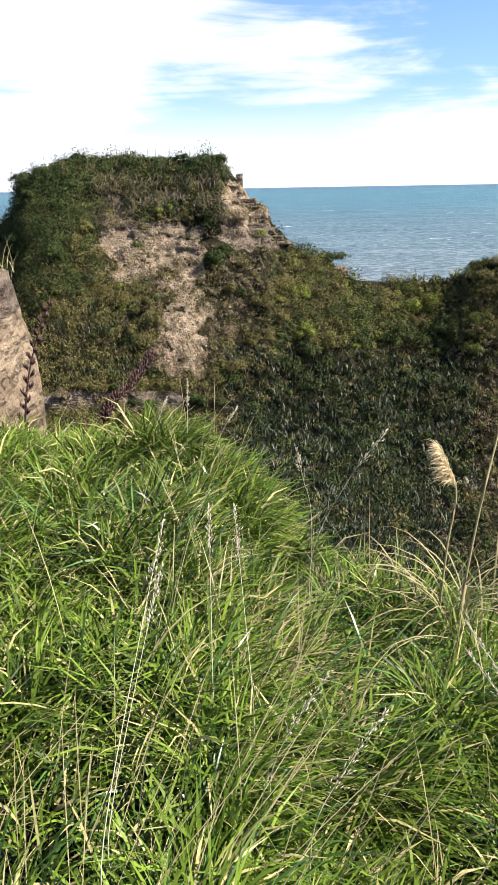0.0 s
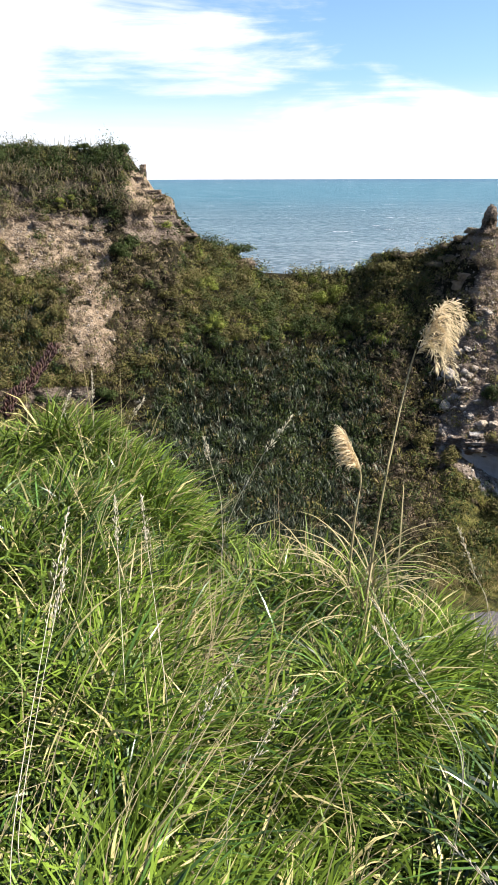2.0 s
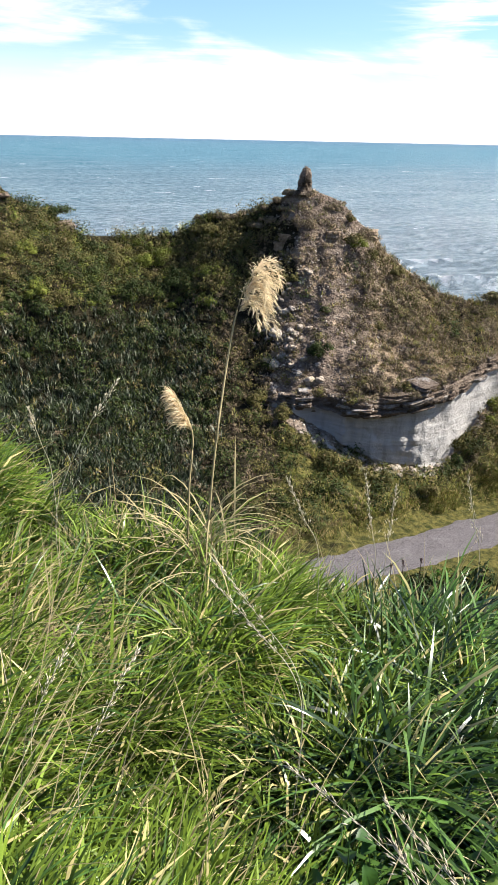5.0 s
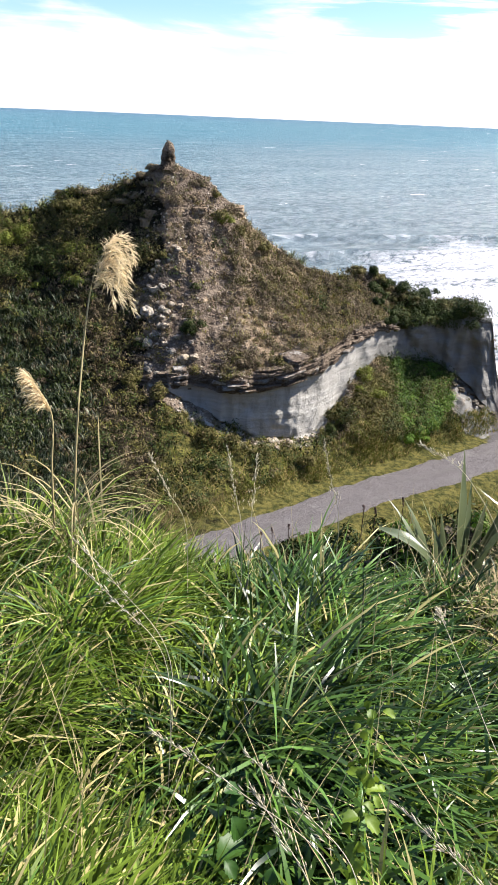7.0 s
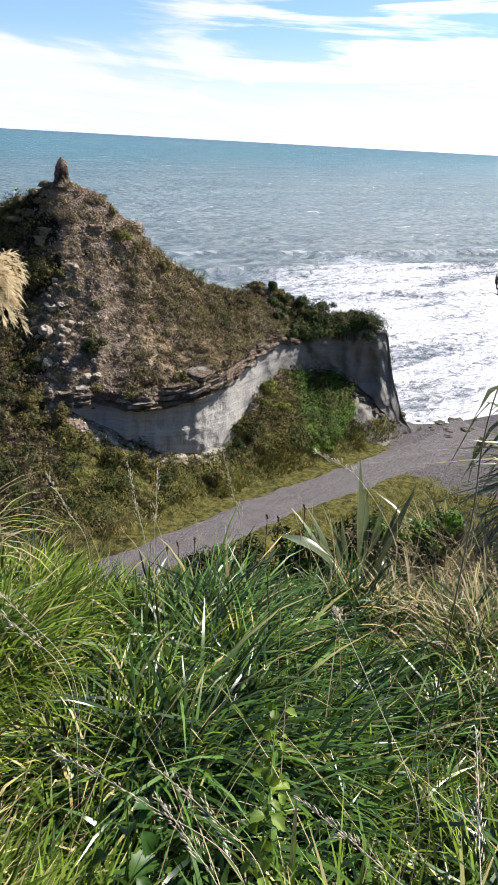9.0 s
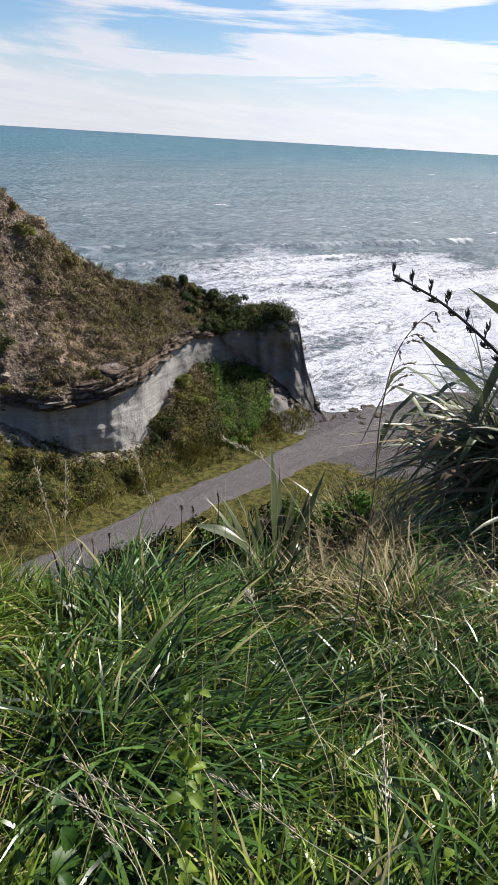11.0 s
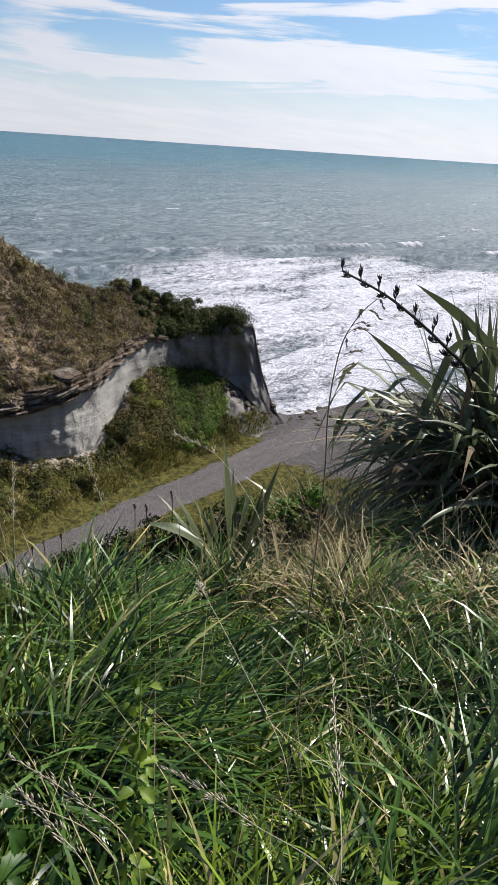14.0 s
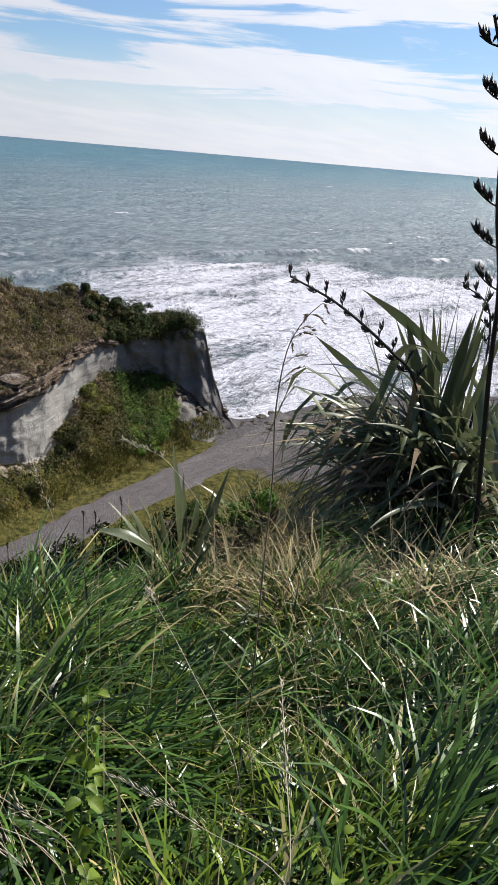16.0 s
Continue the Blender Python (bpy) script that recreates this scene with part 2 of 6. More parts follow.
def gravel_material():
    m, n, out = material("track_gravel")
    p = place_of(n)
    a, b, c = n.noise(p, 0.8, 4.0), n.noise(p, 14.0, 6.0, 0.7), n.noise(n.scaled(p, 0.15, 1.6, 1.0), 1.0, 4.0)
    col = n.mix(n.ramp(b, 0.3, 0.7), (0.052, 0.046, 0.048), (0.150, 0.133, 0.136))
    col = n.mix(n.ramp(c, 0.5, 0.7), col, (0.11, 0.10, 0.098))
    col = n.mix(n.ramp(a, 0.55, 0.8), col, (0.155, 0.140, 0.140))
    surface(n, out, col, 0.95, n.bump(n.math("ADD", b, a), 1.0, 0.10), 0.15)
    return m


HILL, SEA, GRAVEL = ground_material(), sea_material(), gravel_material()
# blade tones reach near black, painting the shade of gaps into the grass
GRASS = leaf_material("grass_blade", (0.009, 0.020, 0.003), (0.178, 0.254, 0.032), (0.40, 0.34, 0.15), 0.10, 0.42, 0.10, 0.16, 1.1, 0.74)
COARSE = leaf_material("coarse_grass_blade", (0.002, 0.008, 0.002), (0.094, 0.182, 0.032), (0.30, 0.27, 0.11), 0.07, 0.30, 0.36, 0.14, 1.3, 0.78)
VERGE_BLADE = leaf_material("verge_blade", (0.042, 0.052, 0.010), (0.155, 0.155, 0.030), (0.28, 0.21, 0.09), 0.22, 0.6, 0.10, 0.15, 0.7, 0.62)
SEED = leaf_material("seed_husk", (0.36, 0.31, 0.22), (0.62, 0.56, 0.43), (0.4, 0.32, 0.22), 0.15, 0.6, 0.25, 0.2)
PLUME = leaf_material("plume_silk", (0.52, 0.40, 0.24), (0.74, 0.62, 0.42), (0.6, 0.48, 0.3), 0.2, 0.7, 0.2, 0.45)
# thicket: near-black leaves stand for the gully's shade, pale ones for glints
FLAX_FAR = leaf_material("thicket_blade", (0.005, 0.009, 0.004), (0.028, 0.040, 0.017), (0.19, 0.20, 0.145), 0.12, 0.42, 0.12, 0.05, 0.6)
BRIGHT_LEAF = leaf_material("bright_shrub_leaf", (0.048, 0.064, 0.010), (0.19, 0.21, 0.036), (0.2, 0.17, 0.05), 0.06, 0.6, 0.08, 0.08, 1.0, 0.62)
CREEPER = leaf_material("creeper_leaf", (0.016, 0.056, 0.006), (0.120, 0.205, 0.022), (0.16, 0.17, 0.03), 0.06, 0.55, 0.12, 0.18, 0.9, 0.65)
WEED = leaf_material("weed_leaf", (0.022, 0.060, 0.007), (0.19, 0.26, 0.026), (0.30, 0.26, 0.04), 0.22, 0.5, 0.3, 0.3, 6.0)
DOCK = leaf_material("dock_leaf", (0.012, 0.040, 0.006), (0.050, 0.110, 0.014), (0.06, 0.08, 0.02), 0.1, 0.5, 0.3, 0.2, 5.0)
POD = leaf_material("seed_pod", (0.006, 0.005, 0.006), (0.022, 0.016, 0.016), (0.03, 0.02, 0.015), 0.2, 0.5, 0.3, 0.0, 4.0)
RUST = leaf_material("rust_pod", (0.018, 0.008, 0.008), (0.055, 0.022, 0.018), (0.08, 0.045, 0.03), 0.2, 0.6, 0.25, 0.0, 4.0)
BARK = leaf_material("twig_bark", (0.05, 0.04, 0.03), (0.12, 0.10, 0.075), (0.16, 0.14, 0.11), 0.2, 0.85, 0.2, 0.0, 4.0)
STRAW = leaf_material("dry_straw", (0.20, 0.16, 0.075), (0.42, 0.35, 0.19), (0.30, 0.23, 0.13), 0.2, 0.6, 0.25, 0.2)
DARK_LEAF = leaf_material("dark_shrub_leaf", (0.007, 0.012, 0.004), (0.058, 0.078, 0.022), (0.09, 0.075, 0.04), 0.06, 0.6, 0.06, 0.05, 1.0, 0.62)
OLIVE_LEAF = leaf_material("olive_shrub_leaf", (0.030, 0.029, 0.011), (0.140, 0.124, 0.040), (0.16, 0.115, 0.06), 0.10, 0.65, 0.06, 0.06, 1.0, 0.62)
BROWN_LEAF = leaf_material("dry_scrub_twig", (0.082, 0.062, 0.043), (0.215, 0.162, 0.104), (0.11, 0.11, 0.042), 0.15, 0.7, 0.06, 0.08, 0.8, 0.6)
FLAX_LEAF = leaf_material("flax_blade", (0.030, 0.044, 0.020), (0.165, 0.190, 0.095), (0.32, 0.27, 0.17), 0.16, 0.38, 0.50, 0.22, 1.0)


# ---- numbers for the ground ----
def vnoise(p, seed=0):
    """Smooth value noise, 0 to 1, on an array of points."""
    q = np.floor(p).astype(np.int64)
    f = p - q
    f = f * f * (3 - 2 * f)
    total = 0
    for dx in (0, 1):
        for dy in (0, 1):
            for dz in (0, 1):
                h = (q[:, 0] + dx) * 374761393 + (q[:, 1] + dy) * 668265263 + (q[:, 2] + dz) * 2147483647 + seed * 1274126177
                h = (h ^ (h >> 13)) * 1274126177
                h = ((h ^ (h >> 16)) & 0xFFFFFF) / 0xFFFFFF
                w = (f[:, 0] if dx else 1 - f[:, 0]) * (f[:, 1] if dy else 1 - f[:, 1]) * (f[:, 2] if dz else 1 - f[:, 2])
                total = total + h * w
    return total


def fbm(p, octaves=4, gain=0.5, seed=0):
    p = np.atleast_2d(np.asarray(p, float))
    total, amp, norm = 0, 1.0, 0
    for o in range(octaves):
        total, norm = total + amp * vnoise(p * 2.0**o + 17.3 * o, seed + o), norm + amp
        amp *= gain
    return total / norm


def along(az, table):
    a = np.array(table, float)
    return [np.interp(az, a[:, 0], a[:, k]) for k in range(1, a.shape[1])]


def smooth(x, lo, hi):
    t = np.clip((x - lo) / (hi - lo), 0, 1)
    return t * t * (3 - 2 * t)


# lines across the land, by bearing from the viewpoint: range and height
BANK_EDGE = [(-180, 9, 18.6), (-60, 6.5, 18.5), (-20, 4.7, 18.47), (-5, 4.3, 18.37), (-0.5, 4.0, 18.22), (3, 3.5, 18.03), (10, 3.3, 17.91), (20, 3.15, 17.82), (36, 2.75, 17.74), (47, 2.9, 17.74), (56, 3.4, 17.74), (72, 4.2, 17.7), (90, 6, 17.9), (130, 9, 18.5), (180, 9, 18.6)]
BANK_FOOT = [(-180, 30, 19), (-70, 28, 18.5), (-35, 15, 13), (-20, 14, 11), (0, 17, 8), (13, 20, 5.4), (25, 22, 3.6), (45, 24, 2.0), (60, 26, 1.2), (78, 22, 3), (100, 20, 12), (130, 30, 18.5), (180, 30, 19)]
VERGE = [(-180, 40, 19), (-70, 34, 18.5), (-35, 30, 11), (-20, 30, 8.6), (0, 28, 6.6), (13, 28, 4.6), (25, 27.4, 3.4), (32.5, 28.4, 3.0), (43.6, 35, 2.2), (51.4, 42, 1.4), (56.7, 48, 0.7), (62, 50, 0.5), (78, 52, 0.4), (100, 40, 9), (130, 40, 18.5), (180, 40, 19)]
CLIFF = [(-180, 60, 19, 19), (-70, 44, 18, 18.4), (-30, 42, 8.5, 11), (-18, 39, 8.2, 9.3), (-5, 38, 8.2, 9.1), (0, 37, 7.6, 8.0), (6, 36.5, 7, 7.2), (15, 37, 6.2, 6.3), (22, 37.4, 6.28, 6.46), (25.6, 36.3, 6.28, 7.03), (28, 35.8, 5.42, 7.15), (30.6, 35.4, 4.68, 7.22), (34, 35.5, 3.85, 7.40), (37.3, 35.9, 3.63, 7.90), (39, 37.4, 3.5, 8.25), (40.5, 39.6, 4.2, 8.65), (41.6, 41, 5.7, 8.9), (43.5, 43.2, 6.5, 9.0), (45.5, 46.3, 5.8, 8.7), (48.5, 47, 5.25, 8.8), (50, 47.3, 4.6, 8.8), (51.2, 47.4, 3.9, 8.6), (52.0, 47.6, 3.3, 8.3), (52.9, 48, 2.5, 5.4), (54.2, 48.6, 1.0, 2.0), (55.4, 49.5, 0.5, 0.6), (58, 53, 0.25, 0.25), (64, 60, 0.1, 0.1), (78, 70, 0.1, 0.1), (100, 50, 6, 8), (130, 60, 18.5, 18.6), (180, 60, 19, 19)]
RIDGE_WEST = [(-180, 90, 3.0), (-70, 70, 2.0), (-40, 66, -1.0), (-20, 60, -2.8), (-17.4, 57, -1.8), (-16.5, 56, 0.7), (-14.8, 55, 1.5), (-12, 55, 2.1), (-8, 54, 2.1), (-1.7, 52, 2.1), (-1.0, 52, 1.1), (-0.1, 51, 0.0), (0.4, 51, -0.8), (1.7, 50, -1.3), (2.1, 50, -2.6), (3.8, 50, -4.3), (6.2, 50, -5.3), (8.7, 50, -7.0), (11.4, 51, -7.2), (16, 50, -7.0)]
RIDGE_EAST = [(18.3, 49, -5.6), (21.6, 48, -5.4), (23.3, 47, -4.5), (25.4, 46, -3.5), (26.6, 46, -3.5), (28.8, 46, -4.3), (30.2, 46, -5.7), (31.5, 46, -6.5), (32.4, 46, -7.8), (34.3, 46, -9.1), (36.9, 46, -10.7), (39.4, 46.5, -11.2), (41.6, 47, -10.9), (44, 47.6, -11.6), (48.5, 49, -12.8), (50.7, 50, -12.9), (51.7, 50.5, -13.8), (52.4, 51, -16.0), (53.2, 52, -20.2), (55, 54, -20.4), (58, 56, -19.8), (64, 64, -17.4), (78, 74, -15.2), (100, 60, -8), (130, 80, -1), (180, 90, 3)]

AZ = np.concatenate([np.arange(-180, -24, 3.0), np.arange(-24, 80, 0.18), np.arange(80, 180, 3.0)])
er, ez = along(AZ, BANK_EDGE)
fr, fz = along(AZ, BANK_FOOT)
vr, vz = along(AZ, VERGE)
cr, cz0, cz1 = along(AZ, CLIFF)
rr, rel = along(AZ, RIDGE_WEST + RIDGE_EAST)
rz = 20 + rr * np.tan(np.radians(rel))
inland = np.maximum(smooth(AZ, -45, -75), smooth(AZ, 100, 135))
inland[AZ < -75] = 1


def columns(r0, z0, r1, z1, n, bend=0.0, first=False):
    t = np.linspace(0, 1, n + 1)[0 if first else 1:, None]
    return r0 + (r1 - r0) * t, z0 + (z1 - z0) * t + bend * np.sin(np.pi * t) * np.abs(z1 - z0), t + 0 * r0


zone, R_, Z_, T_ = [], [], [], []
drop_r = rr + np.maximum((rz + 3) * 0.55, 2.0) + inland * 60
drop_z = np.where(inland > 0.5, rz + 1, -3.0)
for k, (seg) in enumerate((
    columns(0 * er + 0.01, 0 * er + 18.2, er, ez, 24, 0.0, True),
    columns(er, ez, fr, fz, 26, -0.10),
    columns(fr, fz, vr, vz, 26, -0.05),
    columns(vr, vz, cr, cz0, 40, -0.06),
    columns(cr, cz0, cr + 0.5, cz1, 72),
    columns(cr + 0.5, cz1, rr, rz, 120, -0.04),
    columns(rr, rz, drop_r, drop_z, 14, 0.12),
    columns(drop_r, drop_z, 0 * rr + 170 + 200 * inland, drop_z - 1, 4))):
    R_.append(seg[0]); Z_.append(seg[1]); T_.append(seg[2]); zone += [k] * len(seg[0])
R_, Z_, T_, zone = np.vstack(R_), np.vstack(Z_), np.vstack(T_), np.array(zone)
A_ = np.broadcast_to(AZ, R_.shape)
ZN = np.broadcast_to(zone[:, None], R_.shape)


def xyz(a, r, z):
    return np.stack([r * np.sin(np.radians(a)), r * np.cos(np.radians(a)), z], -1)


P0 = xyz(A_, R_, Z_).reshape(-1, 3)
a_, z_, t_, r_ = A_.ravel(), ZN.ravel(), T_.ravel(), R_.ravel()
el_ = np.degrees(np.arctan2(P0[:, 2] - 20, r_))
patch = fbm(P0 * 0.22, 4, seed=3)
spots = fbm(P0 * 0.8, 4, seed=9)

# how bare the ground is
an = a_ + 5.0 * (patch - 0.5) + 2.4 * (spots - 0.5)
el_n = el_ + 2.5 * (spots - 0.5)
pyramid = smooth(an - 1.2 * smooth(el_, -13, -10), 21.2, 24.2) * smooth(an, 33.5 + 8 * (1 - t_), 30.5 + 6 * (1 - t_)) * (z_ == 5)
scar_l = np.interp(el_, [-14, -8, -6.5, -3], [-6.8, -6.6, -9.5, -11.0])
fray = 5.0 * (fbm(P0 * np.array([1.3, 1.3, 0.7]), 4, 0.65, seed=77) - 0.5)
scar = smooth(an + fray - scar_l, -1.0, 1.0) * smooth(an + fray, -2.2, -4.6) * smooth(el_, -15.5, -14) * smooth(el_, -2.2, -3.2) * (z_ == 5)
crag = smooth(an, -2.6, -0.8) * smooth(an, 5.0, 3.0) * smooth(el_n, -5.0, -3.0) * np.isin(z_, (5, 6))
mesa_face = smooth(a_, -13, -10) * smooth(a_, -2, -3) * smooth(el_, -3.2, -2.4) * smooth(el_, 0.6, -0.6) * (z_ == 5)
dry_v = smooth(a_, 30, 33) * smooth(a_, 45, 43) * (z_ == 5)
rock = np.clip(pyramid * (0.55 + 1.2 * (patch - 0.4)) + scar * (0.72 + 1.5 * (spots - 0.47)) + crag * (0.50 + 2.0 * (spots - 0.47)) + dry_v * (0.30 + 2.2 * (spots - 0.5)) + mesa_face * (0.4 + 1.4 * (patch - 0.5)), 0, 1)
rock = np.maximum(rock, (z_ == 4) * 0.9 * np.maximum(smooth(a_, -4.5, -6.5), smooth(a_, 22, 24)))
rock = np.maximum(rock, (z_ == 3) * smooth(a_, 22.5, 24.5) * smooth(a_, 31, 28.5) * smooth(t_, 0.55 + 0.4 * spots, 0.75 + 0.4 * spots) * 0.9)
grey = ((z_ == 4) & (a_ > 23)).astype(float) * smooth(a_, 23, 25) * smooth(t_, np.interp(a_, [20, 27, 33, 38, 40, 44, 46, 53], [0.5, 0.75, 0.82, 0.87, 0.84, 0.8, 1.3, 1.4]), np.interp(a_, [20, 27, 33, 38, 40, 44, 46, 53], [0.2, 0.5, 0.65, 0.72, 0.68, 0.6, 1.0, 1.1]))
grey = np.maximum(grey, ((z_ == 4) & (a_ < 0)) * 0.3 * smooth(a_, -12, -8))
pale = np.clip(crag * smooth(el_, -4.5, -2) * (0.55 + 1.6 * (spots - 0.5)) + scar * (0.72 + 1.4 * (spots - 0.5)) + pyramid * (spots > 0.62) * 0.7 + dry_v * (0.5 + 1.8 * (patch - 0.5)) + (z_ == 3) * smooth(a_, 40, 41.5) * smooth(a_, 47, 45) * smooth(t_, 0.45, 0.58) * (0.4 + 1.2 * (spots - 0.5)), 0, 1)
turf = np.isin(z_, (2, 3)) * (1 - 0.75 * (z_ == 3) * smooth(a_, 40, 41.5) * smooth(t_, 0.45, 0.58)) * (0.55 * smooth(a_, 22, 26) + 0.45 * smooth(a_, 30, 36)) + (z_ == 5) * 0.6 * smooth(a_, -17, -15) * smooth(a_, -5, -8) * smooth(el_, -4, -6) + (z_ == 1) * smooth(a_, 25, 30) * smooth(t_, 0.5, 0.7)
grey = np.maximum(grey, (z_ == 3) * smooth(t_, 0.74 + 0.2 * (spots - 0.5), 0.82 + 0.2 * (spots - 0.5)) * smooth(a_, 24.5, 27) * smooth(a_, 43, 41) * 0.42)
grey = np.maximum(grey, (z_ == 3) * smooth(t_, 0.55 - 0.04 * (a_ - 49) + 0.3 * (spots - 0.5), 0.68 - 0.04 * (a_ - 49) + 0.3 * (spots - 0.5)) * smooth(a_, 48.6, 50.2) * smooth(a_, 55, 54) * (0.30 + 1.1 * (patch - 0.35)))
spur_v = (z_ == 3) * smooth(a_, 48.6, 50.2) * smooth(a_, 55, 54) * smooth(t_, 0.45, 0.65)
rock = np.maximum(rock, 0.85 * spur_v)
grey = np.maximum(grey, np.isin(z_, (5, 6)) * smooth(a_, 50.8, 51.6) * smooth(a_, 54.5, 53.5) * 0.8)
sand = smooth(a_, 52.5, 54.5) * smooth(a_, 95, 88) * (z_ >= 2) * smooth(r_, 38, 44)

# turf over the flat land behind
turf = np.maximum(turf, 0.9 * smooth(np.abs(a_ - 30), 72, 84) * (sand < 0.1))

# relief: lumps on the slopes, ledges in the rock
wild = (z_ == 5) + (z_ == 3) * smooth(t_, 0.0, 0.25)
ends = np.where(z_ == 5, np.minimum(1, (1 - t_) * 5 + 0.12), 1)
P1 = P0.copy()
out_dir = np.stack([np.sin(np.radians(a_)), np.cos(np.radians(a_)), 0 * a_], -1)
lump = (fbm(P0 * np.array([0.16, 0.16, 0.1]), 5, 0.58, seed=21) - 0.5) * 2.2
P1 += out_dir * (lump * 1.5 * wild * ends * (1 - sand) * (1 - 0.55 * smooth(a_, 19, 23) * smooth(a_, 36, 32)))[:, None]
P1[:, 2] += (fbm(P0 * 0.5, 4, seed=31) - 0.5) * 1.0 * wild * ends * (1 - sand)
ledge = np.abs(((P0[:, 2] * 1.15 + 1.3 * fbm(P0 * 0.3, 3, seed=41)) % 1.0) - 0.5) * 2
broken = smooth(fbm(P0 * np.array([0.45, 0.45, 0.3]), 3, seed=45), 0.42, 0.62)
P1 += out_dir * ((ledge - 0.5) * 0.6 * rock * broken * wild * ends * np.where(pyramid > 0.1, 0.12 + 0.35 * smooth(el_, -12, -9), 0.55))[:, None]
gully_n = np.abs(fbm(np.stack([a_ * 0.55 + 0.05 * P0[:, 2], 0.2 * P0[:, 2], 0 * a_], -1), 4, 0.55, seed=55) - 0.5)
P1 += out_dir * ((0.22 - gully_n * 2.6) * 0.48 * np.clip(pyramid + 0.7 * scar, 0, 1) * ends)[:, None]
rough = (fbm(P0 * 1.5, 5, 0.68, seed=51) - 0.5)
P1 += out_dir * (rough * (0.75 + 0.35 * crag) * rock * (1 - 0.97 * smooth(grey, 0.1, 0.6)))[:, None]
P1[:, 2] += rough * 0.5 * rock * wild * ends
P1[:, 2] += (fbm(P0 * 0.9, 5, 0.62, seed=57) - 0.46) * 1.5 * spur_v * smooth(t_, 1.0, 0.85)
face = (z_ == 4).astype(float)
band_low = along(a_, [(20, 0.40), (27, 0.60), (33, 0.70), (38, 0.78), (40, 0.72), (44, 0.70), (46, 0.95), (53, 1.0)])[0]
lay_z = P0[:, 2] * 4.2 + 2.6 * fbm(P0 * np.array([0.2, 0.2, 0.3]), 3, seed=61)
layer = np.floor(lay_z)
jut = fbm(np.stack([P0[:, 0] * 0.45, P0[:, 1] * 0.45, layer * 7.7], -1), 4, 0.65, seed=63)
jut = smooth(jut, 0.22, 0.62) * smooth(np.abs((lay_z % 1.0) - 0.5), 0.5, 0.40)
P1 -= out_dir * ((0.16 + 0.34 * jut) * smooth(t_, band_low - 0.02, band_low + 0.04) * face * (a_ > 20))[:, None]
notch = (fbm(np.stack([a_ * 0.9, 0 * a_, P0[:, 2] * 0.12], -1), 2, 0.6, seed=67) - 0.5)
P1 += out_dir * (notch * (0.9 - 0.35 * smooth(a_, 44.5, 46) - 0.5 * smooth(a_, 30, 33) * smooth(a_, 44.5, 43)) * face * smooth(a_, 22, 26))[:, None]
P1 += out_dir * ((fbm(P0 * np.array([0.9, 0.9, 0.25]), 3, seed=71) - 0.5) * (1.3 - 0.75 * smooth(a_, 27, 31)) * face)[:, None]
P1 += out_dir * ((fbm(P0 * np.array([0.32, 0.32, 0.22]), 4, 0.6, seed=73) - 0.5) * 2.6 * face * smooth(a_, 44, 45.5))[:, None]
P1 += out_dir * ((fbm(P0 * np.array([1.1, 1.1, 0.8]), 3, 0.6, seed=75) - 0.5) * (0.55 + 0.6 * smooth(a_, 44, 45.5)) * face * smooth(a_, 23, 25))[:, None]
P1 += out_dir * ((np.abs(fbm(np.stack([a_ * 1.6 + 0.25 * P0[:, 2], 0.15 * P0[:, 2], 0 * a_], -1), 1, 0.6, seed=76) - 0.5) * -2.0 + 0.2) * 0.3 * face * smooth(a_, 46, 49) * smooth(t_, 1.0, 0.9))[:, None]
brink = (fbm(np.stack([a_ * 0.8, 0 * a_, 0 * a_ + 3], -1), 3, 0.6, seed=91) - 0.5) * 2.0 * smooth(a_, 43, 44.5) * smooth(a_, 53, 51.5)
P1[:, 2] += brink * (face * t_**2 + (z_ == 5) * (1 - t_) ** 2)
tuss = (fbm(P0 * 1.7, 3, seed=81) - 0.5)
P1[:, 2] += np.where(z_ <= 1, tuss * 0.35, 0) + np.where((z_ == 2), tuss * 0.5, 0) * (1 - sand)


# the track: level across, falling towards the beach
def track(x):
    return np.interp(x, [2, 15, 24, 33, 41, 47], [19.4, 22.25, 23.85, 24.7, 25.25, 26.3]), np.interp(x, [2, 15, 24, 33, 41, 47], [4.2, 3.0, 2.2, 1.45, 0.9, 0.55]), np.interp(x, [2, 15, 24, 33, 41, 47], [1.3, 1.35, 1.45, 1.65, 1.9, 2.5])


ty, tz, tw = track(P1[:, 0])
near_track = smooth(np.abs(P1[:, 1] - ty), tw + 2.0, tw + 0.7) * ((P1[:, 0] > 2) & (P1[:, 0] < 48) & np.isin(z_, (1, 2, 3)))
P1[:, 2] = P1[:, 2] * (1 - near_track) + (tz - 0.03) * near_track


def mesh_object(name, verts, faces, mat, smooth_faces=True):
    """A mesh from arrays: faces is an (n, 3) or (n, 4) array."""
    me = bpy.data.meshes.new(name)
    verts, faces = np.asarray(verts, np.float32), np.asarray(faces, np.int32)
    me.vertices.add(len(verts))
    me.vertices.foreach_set("co", verts.ravel())
    me.loops.add(faces.size)
    me.loops.foreach_set("vertex_index", faces.ravel())
    me.polygons.add(len(faces))
    me.polygons.foreach_set("loop_start", np.arange(0, faces.size, faces.shape[1], dtype=np.int32))
    if smooth_faces:
        me.polygons.foreach_set("use_smooth", np.ones(len(faces), bool))
    me.update(calc_edges=True)
    me.materials.append(mat)
    return new(name, me)


